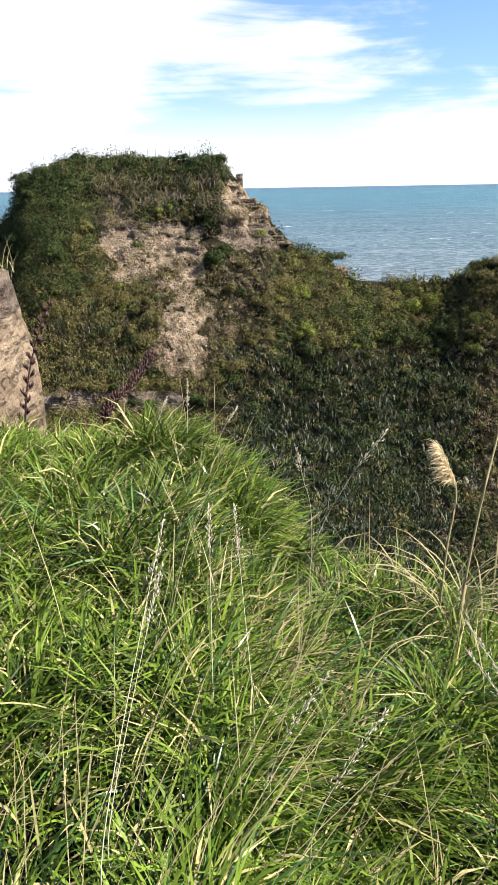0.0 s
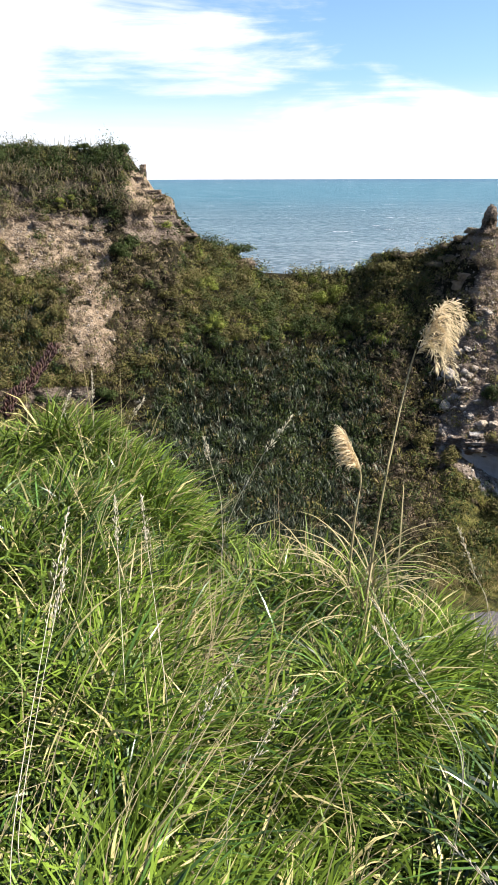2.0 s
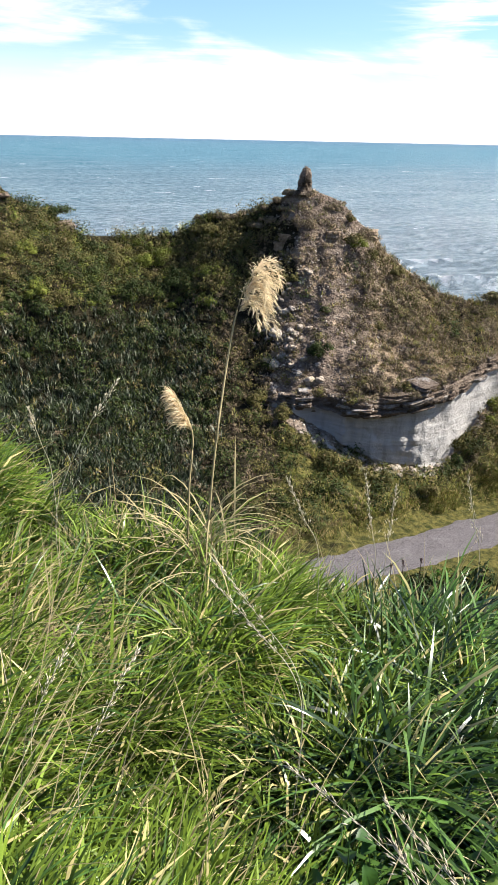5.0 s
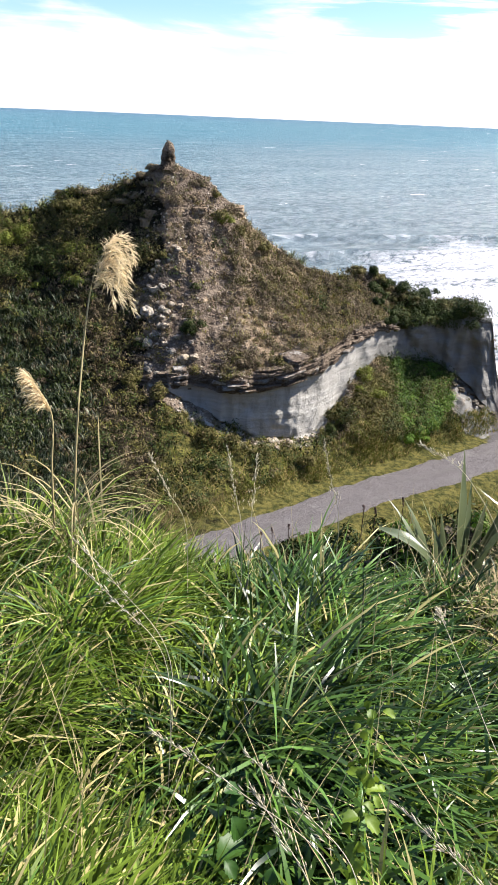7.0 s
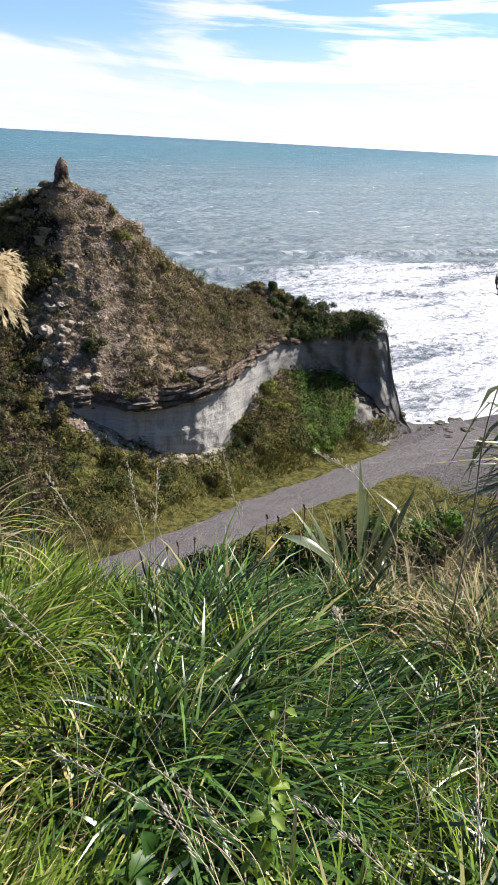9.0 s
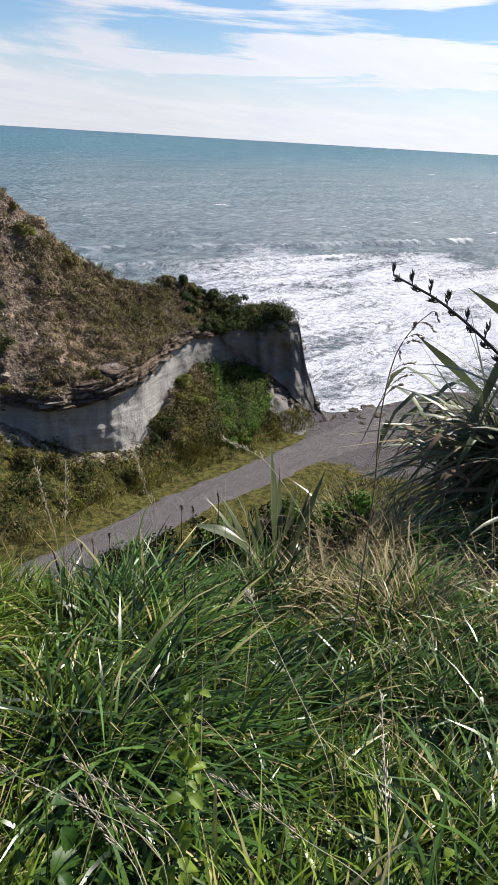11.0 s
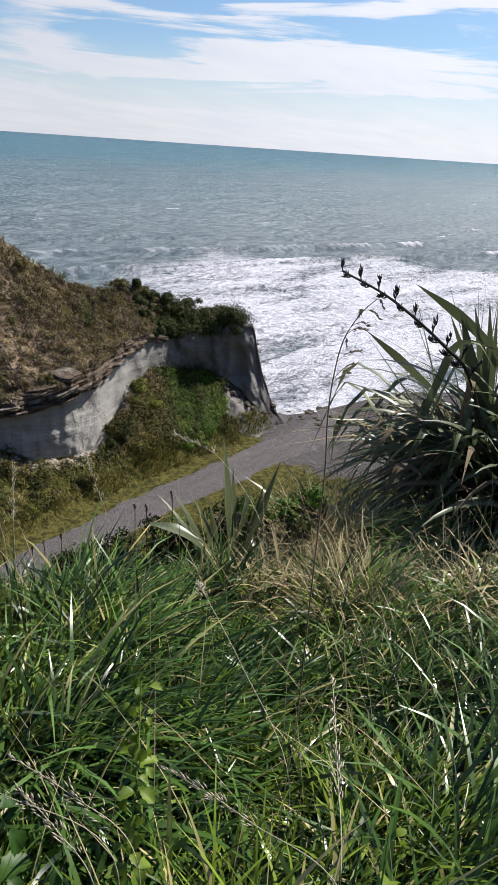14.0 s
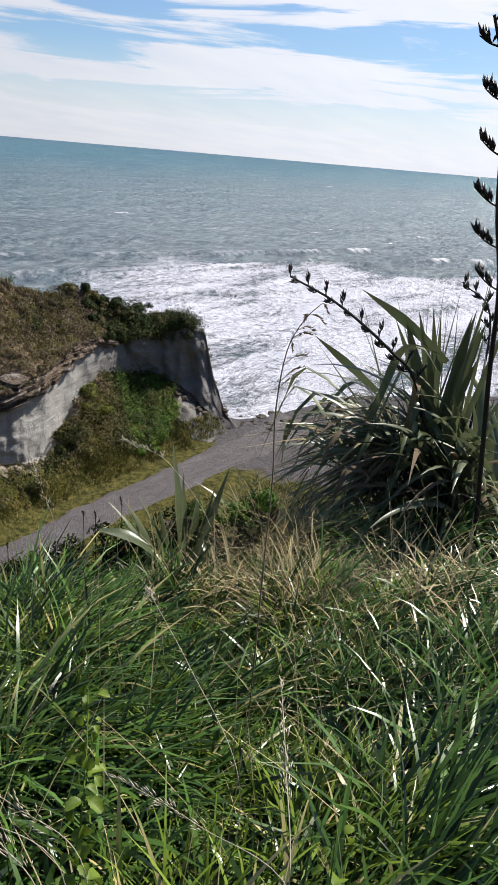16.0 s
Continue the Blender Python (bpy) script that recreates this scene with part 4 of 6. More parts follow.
def outcrop(a, e, layers, w, h, label, tone=0.0):
    at = on_face(a, e, (5, 6))
    t = thing("rock_outcrop", at, label, "rock")
    right = np.array([math.cos(radians(a)), -math.sin(radians(a)), 0])
    ahead = np.array([math.sin(radians(a)), math.cos(radians(a)), 0])
    for k in range(layers):
        v, f = slab(w * rng.uniform(0.75, 1.1), 1.5, h * rng.uniform(0.8, 1.2), int(rng.integers(1, 90)))
        spot = at + right * rng.normal(0, 0.08) * w + ahead * (0.72 + 0.12 * k + rng.uniform(-0.08, 0.08)) + np.array([0, 0, (k - layers / 2) * h])
        body = part("slab", (spot + right * v[:, :1] + ahead * v[:, 1:2] + np.array([0, 0, 1.0]) * v[:, 2:], f), HILL, t)
        attribute(body, "rock", np.full(len(v), 1.0))
        attribute(body, "pale", np.full(len(v), tone))


for a, e, n, w, h, tone in ((-7.9, -3.3, 1, 1.5, 0.45, 0.45), (-6.0, -3.35, 1, 2.1, 0.5, 0.5), (-0.35, 0.5, 1, 0.4, 0.95, 0.4), (-0.9, -0.2, 2, 1.1, 0.3, 0.3), (-0.1, -1.1, 2, 1.6, 0.32, 0.4), (0.5, -1.9, 3, 2.2, 0.3, 0.3), (1.0, -3.0, 2, 2.3, 0.35, 0.2), (2.3, -4.0, 2, 1.8, 0.3, 0.1),
                         (6.8, -6.3, 2, 2.6, 0.3, 0.0), (24.6, -7.5, 2, 1.7, 0.5, 0.6), (28.16, -7.4, 3, 1.2, 0.45, 0.5), (29.86, -9.0, 2, 1.0, 0.16, 0.0), (29.94, -10.27, 2, 1.3, 0.16, 0.0), (30.55, -11.66, 2, 1.4, 0.18, 0.0), (29.95, -13.73, 1, 1.0, 0.14, 0.0), (26.3, -8.9, 1, 1.6, 0.2, 0.0), (30.95, -6.88, 3, 1.2, 0.28, 1.0), (26.2, -4.4, 2, 1.3, 0.2, 0.1), (-10.6, -2.3, 2, 1.4, 0.4, 0.0)):
    outcrop(a, e, n, w, h, "layered brown mudstone ledge on the crumbling slope", tone)


# the overhanging ledge along the rim of the grey cliff: broken beds, one above another
def rim_ledge(a, beds, w):
    k = np.flatnonzero((z_ == 4) & (t_ > 0.985))
    at = P1[k[np.argmin(np.abs(a_[k] - a))]]
    b = P1[k[np.argmin(np.abs(a_[k] - a - 1.2))]] - P1[k[np.argmin(np.abs(a_[k] - a + 1.2))]]
    right = np.array([b[0], b[1], 0]) / math.hypot(b[0], b[1])
    ahead = np.array([-right[1], right[0], 0])
    t = thing("rock_ledge", at, "broken layered mudstone ledge over the grey cliff", "rock", "ledges along the cliff")
    z = -0.42 * beds * 0.5
    for j in range(beds):
        h = float(rng.uniform(0.10, 0.26))
        v, f = slab(w * rng.uniform(0.6, 1.15), 1.7, h, int(rng.integers(1, 90)))
        spot = at + right * rng.normal(0, 0.16) * w + ahead * (0.70 + 0.07 * j + rng.uniform(-0.22, 0.20)) + np.array([0, 0, z + 0.1])
        v[:, 2] += v[:, 0] * b[2] / math.hypot(b[0], b[1])
        body = part("bed", (spot + right * v[:, :1] + ahead * v[:, 1:2] + np.array([0, 0, 1.0]) * v[:, 2:], f), HILL, t)
        attribute(body, "rock", np.full(len(v), 1.0))
        attribute(body, "grey", np.full(len(v), rng.uniform(0.22, 0.46)))
        z += h * rng.uniform(0.95, 1.5)


for a in np.concatenate([np.arange(25.6, 40.6, 1.0), np.arange(41.0, 44.6, 0.8)]):
    rim_ledge(float(a + rng.uniform(-0.25, 0.25)), int(rng.integers(3, 6)), float(rng.uniform(0.9, 1.7)))


# fallen boulders in the gully beside the peak
def boulder_mesh(seed, size, flatness):
    bm = bmesh.new()
    bmesh.ops.create_icosphere(bm, subdivisions=3, radius=size)
    for vtx in bm.verts:
        n1 = noise.noise(vtx.co * (1.6 / size) + Vector((seed * 7.1, 0, 0)))
        n2 = noise.noise(vtx.co * (4.0 / size) + Vector((0, seed * 3.3, 0)))
        vtx.co *= 1 + 0.42 * n1 + 0.13 * n2
        vtx.co.z *= flatness
    me = bpy.data.meshes.new("boulder")
    bm.to_mesh(me)
    bm.free()
    me.materials.append(STONE)
    return me


def stone_material():
    m, n, out = material("pale_boulder")
    p = place_of(n)
    a, b = n.noise(p, 2.5, 5.0), n.noise(p, 14.0, 5.0, 0.7)
    each = n.add("ShaderNodeObjectInfo").outputs["Random"]
    col = n.mix(n.ramp(a, 0.3, 0.7), (0.24, 0.205, 0.172), (0.40, 0.35, 0.295))
    col = n.mix(n.math("MULTIPLY", each, 0.5), col, (0.30, 0.22, 0.14))
    surface(n, out, col, 0.92, n.bump(n.math("ADD", a, b), 0.7, 0.05), 0.2)
    return m


STONE = stone_material()
STONES = [boulder_mesh(k, 1.0, f) for k, f in enumerate((0.7, 0.85, 0.6, 0.75))]


def boulder(at, size, k, label="pale angular boulder lying on the scree slope"):
    ob = new("boulder", STONES[k % 4])
    ob.matrix_world = Matrix.Translation(at) @ Euler((rng.uniform(-0.4, 0.4), rng.uniform(-0.4, 0.4), rng.uniform(0, 6.28))).to_matrix().to_4x4() @ Matrix.Scale(size, 4)
    return tagged(ob, label, "rock", "boulders on the scree")


for k, (a, e, sz) in enumerate(((24.84, -12.92, 0.42), (24.09, -14.54, 0.46), (25.54, -15.73, 0.42), (27.17, -18.38, 0.42), (26.04, -13.95, 0.28), (24.15, -17.1, 0.38), (25.36, -12.54, 0.30), (26.23, -14.98, 0.24), (28.04, -18.14, 0.30), (24.5, -13.5, 0.24), (25.7, -14.6, 0.34), (24.8, -16.3, 0.26), (23.4, -16.7, 0.3), (30.5, -15.0, 0.18), (32.2, -14.2, 0.18))):
    boulder(on_face(a, e), sz * 0.8, k)
spread = scatter(70, pyramid[q0] * smooth(aq, 29, 25) * smooth(elq, -8, -11))[0]
for k, p in enumerate(spread):
    boulder(p, float(rng.uniform(0.07, 0.2)), k)


# loose stones over the bare slopes, too many to count
def pebbles(c, size):
    n = len(c)
    ico = np.array([(1, 0, 0.1), (-0.9, 0.2, 0), (0.1, 1, -0.1), (-0.1, -1, 0.1), (0, 0.1, 0.8), (0, 0, -0.8)])
    v = ico[None] * size[:, None, None] * rng.uniform(0.55, 1.3, (n, 6, 3))
    th = rng.uniform(0, 6.28, n)
    x = v[..., 0] * np.cos(th)[:, None] - v[..., 1] * np.sin(th)[:, None]
    y = v[..., 0] * np.sin(th)[:, None] + v[..., 1] * np.cos(th)[:, None]
    v = np.stack([x, y, v[..., 2]], -1) + c[:, None]
    f = np.array([(0, 2, 4), (2, 1, 4), (1, 3, 4), (3, 0, 4), (2, 0, 5), (1, 2, 5), (3, 1, 5), (0, 3, 5)])
    return v.reshape(-1, 3), (f[None] + (np.arange(n) * 6)[:, None, None]).reshape(-1, 3)


STONE_GRIT = leaf_material("scree_stone", (0.10, 0.078, 0.062), (0.26, 0.212, 0.168), (0.34, 0.30, 0.25), 0.15, 0.92, 0.15, 0.0, 0.8, 0.6)
c, _ = scatter(7000, (zq == 5) * (pyramid[q0] * (0.5 + (sq > 0.5)) + 0.9 * scar[q0]) + (zq == 3) * smooth(aq, 25, 27) * smooth(aq, 43, 41) * smooth(tq, 0.80, 0.92) * 2.5)
tagged(mesh_object("scree", *pebbles(c, 0.025 + 0.10 * rng.random(len(c)) ** 3), STONE_GRIT, False), "loose brown stones on the crumbling slopes", "stones", kind="stuff")

# dark rocks where the track meets the beach
WET = stone_material()
WET.name = "wet_dark_stone"
for node in WET.node_tree.nodes:
    if node.type == "MIX":
        for sock in (node.inputs[6], node.inputs[7]):
            if not sock.is_linked:
                sock.default_value = [c * 0.28 for c in sock.default_value[:3]] + [1.0]
WETS = [boulder_mesh(k + 11, 1.0, 0.55) for k in range(3)]
for me in WETS:
    me.materials[0] = WET
for k in range(34):
    a, e = rng.uniform(53.8, 60.0), rng.uniform(-21.3, -19.6)
    p = on_face(a, e, (2, 3, 4, 5, 6))
    ob = new("beach_rock", WETS[k % 3])
    ob.matrix_world = Matrix.Translation(p) @ Euler((0, 0, rng.uniform(0, 6.28))).to_matrix().to_4x4() @ Matrix.Scale(float(rng.uniform(0.12, 0.5)), 4)
    tagged(ob, "dark wet rock at the top of the beach", "rock", "rocks on the beach")


# shrubs that stand out one by one
def shrub(at, rad, tall, leaves, size, mat, label, stems=5):
    at = np.asarray(at)
    t = thing("shrub", at, label, "shrub")
    n = max(4, int(rad * 9))
    off = rng.normal(0, 0.45, (n, 3)) * [rad, rad, 0]
    off[:, 2] = rng.uniform(0.0, 0.62, n) * tall
    r = rad * rng.uniform(0.35, 0.6, n)
    part("crown", clumps(at + off, r, np.minimum(r, tall * 0.6), leaves // n, size), mat, t)
    for k in range(stems):
        tip = at + off[k % n]
        part("stem", tube(curve_points([at + (0, 0, -0.1), (at + tip) / 2 + rng.normal(0, 0.05, 3), tip], 6), 0.035, 0.012, 5), BARK, t)


shrub(on_face(5.1, -11.6), 0.8, 1.3, 1591, 0.082, BRIGHT_LEAF, "bright yellow-green shrub among darker scrub")
shrub(on_face(13.5, -9.4), 1.1, 0.9, 1591, 0.082, BRIGHT_LEAF, "low yellow-green shrub near the saddle")
shrub(on_face(1.2, -8.9), 0.9, 1.0, 1414, 0.082, OLIVE_LEAF, "olive shrub below the crag")
shrub(on_face(-2.6, -5.6), 0.9, 0.7, 1414, 0.082, DARK_LEAF, "dark green shrub on the rocky slope")
shrub(on_face(-7.5, -10.5), 0.6, 1.3, 1237, 0.082, OLIVE_LEAF, "upright olive shrub on the scar")
shrub(on_face(28.1, -16.3), 0.85, 0.9, 1768, 0.082, DARK_LEAF, "dark olive domed bush on the scree")
shrub(on_face(32.3, -18.5), 0.8, 0.5, 1237, 0.082, BROWN_LEAF, "dry brown cushion bush above the ledge")
shrub(on_face(35.2, -18.3), 0.9, 0.4, 1414, 0.082, OLIVE_LEAF, "flat olive cushion bush above the ledge")
shrub(on_face(30.0, -7.4), 0.9, 0.6, 1414, 0.082, OLIVE_LEAF, "olive shrub on the shoulder of the peak")
shrub(on_face(40.6, -22.6), 0.9, 0.9, 1591, 0.082, OLIVE_LEAF, "rounded green shrub at the cliff foot")
shrub(on_face(42.2, -10.6), 0.55, 0.75, 1237, 0.082, DARK_LEAF, "dark knobbly shrub on the ridge")
shrub(on_face(47.0, -12.4), 0.9, 0.7, 1591, 0.082, DARK_LEAF, "dark wind-clipped shrub on the headland")
shrub(on_face(49.3, -12.7), 1.0, 0.6, 2121, 0.082, DARK_LEAF, "dark wind-clipped shrub at the headland's brink")
shrub(on_face(45.6, -13.4), 0.6, 0.8, 1237, 0.082, OLIVE_LEAF, "green shrub hanging over the grey cliff")
shrub(on_face(18.6, -6.6), 1.5, 0.5, 1591, 0.082, OLIVE_LEAF, "yellowish shrub on the saddle's rise")
shrub(on_face(6.6, -5.5), 1.1, 0.7, 1768, 0.082, DARK_LEAF, "dark low shrub on the rocky spur")
shrub(on_face(-12.4, 1.7), 0.6, 0.7, 1237, 0.082, DARK_LEAF, "dark shrub on the mesa's top")
for a, e in ((-16.0, -1.0), (-16.2, 0.0), (-12.8, -3.1), (-15.6, -2.8), (-17.6, -4.2), (-15.0, -4.8), (-14.2, -1.6), (-15.3, 0.3), (-13.4, -4.3), (-16.8, -3.4)):
    shrub(on_face(a, e), float(rng.uniform(0.8, 1.3)), 1.2, 1768, 0.082, OLIVE_LEAF if a > -13.5 else DARK_LEAF, "rounded coastal shrub on the hill's flank")

for a, e, r0, h0, mt, lb in (
        (2.4, -7.6, 0.9, 0.8, OLIVE_LEAF, "olive shrub on the slope below the crag"), (4.4, -8.4, 0.8, 1.0, BRIGHT_LEAF, "yellow-green shrub on the slope"), (7.2, -8.0, 1.0, 0.9, OLIVE_LEAF, "olive shrub on the upper slope"),
        (9.3, -8.3, 0.9, 1.0, DARK_LEAF, "dark green rounded shrub on the slope"), (11.0, -9.6, 1.0, 1.0, OLIVE_LEAF, "olive rounded shrub above the gully"), (8.2, -10.6, 1.1, 1.1, DARK_LEAF, "dark green rounded shrub above the gully"),
        (3.0, -10.4, 0.9, 1.0, OLIVE_LEAF, "olive rounded shrub above the gully"), (6.8, -12.4, 1.0, 1.2, OLIVE_LEAF, "olive shrub at the gully's edge"), (12.4, -11.6, 1.1, 1.1, DARK_LEAF, "dark green shrub at the gully's edge"),
        (15.2, -9.0, 1.0, 0.9, BRIGHT_LEAF, "yellow-green shrub below the saddle"), (16.6, -10.8, 1.1, 1.1, DARK_LEAF, "dark green shrub below the saddle"), (0.6, -12.0, 0.8, 0.9, OLIVE_LEAF, "olive shrub beside the scar"),
        (-1.4, -14.6, 1.1, 1.3, OLIVE_LEAF, "tall olive shrub at the gully's head"), (19.4, -8.0, 1.0, 0.7, OLIVE_LEAF, "olive green shrub beside the peak"), (20.6, -6.4, 1.0, 0.7, OLIVE_LEAF, "olive shrub on the ridge beside the peak"),
        (44.6, -12.0, 0.8, 0.7, DARK_LEAF, "dark wind-clipped shrub on the headland"), (46.2, -13.4, 0.8, 0.8, DARK_LEAF, "dark shrub hanging over the grey cliff"), (48.4, -13.2, 0.9, 0.8, OLIVE_LEAF, "olive shrub hanging over the grey cliff"),
        (50.3, -13.0, 0.7, 0.5, DARK_LEAF, "dark wind-clipped shrub at the headland's brink"), (43.2, -11.6, 0.7, 0.6, DARK_LEAF, "dark wind-clipped shrub on the ridge")):
    shrub(on_face(a, e), r0, h0, 1564, 0.082, mt, lb)
for a, e in ((44.2, -12.8), (45.2, -12.6), (46.6, -12.9), (47.8, -12.7), (49.0, -13.4), (50.2, -12.9), (43.0, -10.9), (41.0, -10.9)):
    shrub(on_face(a, e), float(rng.uniform(0.45, 0.75)), 0.45, 1360, 0.082, OLIVE_LEAF if a < 46 else DARK_LEAF, "low wind-clipped shrub along the headland's top")
for a, e in ((29.0, -24.8), (31.5, -25.6), (34.5, -26.4), (27.0, -23.2), (37.5, -27.0), (24.6, -21.6), (43.2, -20.4), (22.6, -19.2), (42.0, -19.0)):
    shrub(on_face(a, e, (2, 3)), float(rng.uniform(0.55, 0.9)), 0.8, 1360, 0.082, OLIVE_LEAF if a < 40 else BRIGHT_LEAF, "olive and green shrub below the grey cliff")

for a, e in ((43.4, -12.6), (44.4, -13.6), (45.4, -14.3), (46.3, -13.9), (47.4, -14.1), (48.6, -13.7), (49.6, -13.6), (44.0, -14.6), (42.4, -12.2), (43.2, -13.2), (43.8, -13.9), (44.7, -15.0), (42.9, -11.6)):
    shrub(on_face(a, e, (4, 5)), float(rng.uniform(0.4, 0.7)), 0.6, 1360, 0.082, DARK_LEAF if rng.random() < 0.5 else OLIVE_LEAF, "dark bush hanging over the grey cliff")
for k in range(26):
    s_ = rng.random()
    boulder(on_face(49.2 + 5.2 * s_ + rng.normal(0, 0.4), -18.0 - 3.2 * s_ + rng.normal(0, 0.3), (3,)), float(rng.uniform(0.12, 0.34)), k, "grey fallen rock at the headland's foot").data = WETS[k % 3]

# pale rubble along the foot of the grey cliff
for k in range(46):
    a = rng.uniform(30.5, 41.5)
    e = float(np.interp(a, [30.5, 34, 38, 40, 41.5], [-23.7, -24.6, -24.4, -22.7, -19.9])) - abs(rng.normal(0, 0.35))
    boulder(on_face(a, e, (3,)), float(rng.uniform(0.08, 0.24)), k, "pale fallen rock at the grey cliff's foot")

for a, e, r0, h0, mt, lb in ((-10.4, -2.7, 1.3, 1.3, BROWN_LEAF, "dry brown bush hanging under the hilltop"), (-6.4, -2.0, 0.5, 1.0, BRIGHT_LEAF, "small green upright shrub under the hilltop"), (-2.05, -5.1, 1.0, 0.9, DARK_LEAF, "dark green rounded shrub beside the scar"),
                             (-1.2, -2.8, 1.1, 1.2, BROWN_LEAF, "brown bush below the crag"), (-7.9, -9.6, 0.7, 1.5, OLIVE_LEAF, "upright olive shrub on the scar"), (-9.2, -11.2, 0.8, 0.9, OLIVE_LEAF, "olive shrub beside the scar"),
                             (-3.7, -15.4, 1.2, 1.2, OLIVE_LEAF, "olive shrub at the gully's head"), (-1.0, -8.2, 1.0, 0.9, OLIVE_LEAF, "olive shrub east of the scar"), (-1.8, -11.4, 0.9, 0.9, BROWN_LEAF, "dry bush east of the scar")):
    shrub(on_face(a, e), r0, h0, 1700, 0.082, mt, lb)

for a, e in ((-15.0, 1.2), (-14.0, 1.6), (-12.5, 2.1), (-11.2, 1.8), (-9.8, 1.9), (-8.2, 1.8), (-6.6, 1.9), (-5.0, 1.9), (-3.4, 1.9), (-2.2, 1.8), (-16.2, 0.8)):
    shrub(on_face(a, e), float(rng.uniform(0.6, 1.0)), 0.5, 1360, 0.082, DARK_LEAF if rng.random() < 0.6 else OLIVE_LEAF, "wind-clipped shrub on the flat hilltop")
for a, e in ((17.8, -5.9), (18.8, -5.7), (19.9, -5.6), (21.0, -5.4), (22.0, -5.3), (22.9, -4.9), (23.8, -4.4), (24.6, -3.9), (22.4, -6.3), (23.3, -6.0), (24.2, -5.2), (21.4, -7.2)):
    shrub(on_face(a, e), float(rng.uniform(0.5, 0.8)), 0.32, 1360, 0.082, (OLIVE_LEAF, BROWN_LEAF, BROWN_LEAF)[int(rng.integers(0, 3))], "low scrub bush on the peak's western shoulder")
for a, e, mt in ((28.3, -5.0, BROWN_LEAF), (29.2, -5.8, OLIVE_LEAF), (30.2, -7.6, BRIGHT_LEAF), (26.0, -6.2, BROWN_LEAF), (31.8, -8.4, OLIVE_LEAF), (33.2, -9.6, OLIVE_LEAF)):
    shrub(on_face(a, e), float(rng.uniform(0.45, 0.75)), 0.5, 1500, 0.055, mt, "low scrub bush clinging to the peak")

for a, e, mt in ((-13.2, -14.8, OLIVE_LEAF), (-10.4, -15.3, DARK_LEAF), (-8.9, -16.9, DARK_LEAF), (-6.4, -15.3, OLIVE_LEAF), (-15.2, -15.6, BROWN_LEAF), (-11.6, -16.4, OLIVE_LEAF), (-7.4, -13.9, BROWN_LEAF), (-4.9, -16.6, DARK_LEAF)):
    shrub(on_face(a, e, (3, 4, 5)), float(rng.uniform(0.5, 0.9)), 0.6, 1300, 0.08, mt, "scrub bush about the low grey ledge")

# dead and living stems that hang down the face under the hilltop
c, _ = scatter(800, (zq == 5) * smooth(aq, -12.5, -11) * smooth(aq, -1.2, -2.5) * smooth(elq, -1.8, -1.0) * smooth(elq, 1.6, 0.9) * (0.2 + (sq > 0.47)))
n = len(c)
drape = blades(c + np.array([0, -0.35, 0.3]), math.pi + rng.normal(0, 0.9, n), rng.uniform(1.6, 2.3, n), rng.uniform(0.5, 1.0, n), rng.uniform(0.3, 1.2, n), rng.uniform(0.025, 0.05, n), 4)
tagged(mesh_object("hanging_scrub", *drape, leaf_material("hanging_stem", (0.022, 0.022, 0.011), (0.105, 0.088, 0.042), (0.17, 0.13, 0.085), 0.2, 0.7, 0.2, 0.12, 0.5, 0.4), False), "brown and olive stems hanging under the hilltop", "scrub", kind="stuff")

# creeper patch below the headland
left_side = np.interp(elq, [-23.5, -22, -17.5], [46.6, 45.4, 44.2])
right_side = np.interp(elq, [-23.5, -22, -19.5, -17.5], [48.2, 49.2, 50.0, 49.0])
c, _ = scatter(300, (zq == 3) * smooth(aq, left_side, left_side + 0.5) * smooth(aq, right_side, right_side - 0.5) * smooth(elq, -23.6, -23.0) * smooth(tq, 0.97, 0.9))
rad = rng.uniform(0.35, 0.6, len(c))
tagged(mesh_object("creeper", *clumps(c + np.array([0, 0, 0.12]), rad, rad * 0.75, 300, 0.085), CREEPER, False), "bright green creeper mat below the headland", "creeper", kind="stuff")


# flax: every leaf is a part
def flax(name, at, leaves, length, width, label, mat=None, headings=(0, 6.28), lean=(0.1, 0.9), curl=(0.1, 1.3)):
    at = np.asarray(at, float)
    t = thing(name, at, label, "flax")
    for k in range(leaves):
        h = rng.uniform(*headings)
        b = at + np.array([math.sin(h), math.cos(h), 0]) * rng.uniform(0.0, 0.22) * min(1, length) + (0, 0, -0.05)
        l = rng.uniform(*lean)
        part("leaf", blades(b[None], np.array([h]), np.array([l]), np.array([rng.uniform(*curl)]), np.array([length * rng.uniform(0.6, 1.1)]), np.array([width * rng.uniform(0.7, 1.15)]), 8, keel=0.16, twist=np.array([rng.normal(0, 0.25)])), mat or FLAX_LEAF, t)
    return t


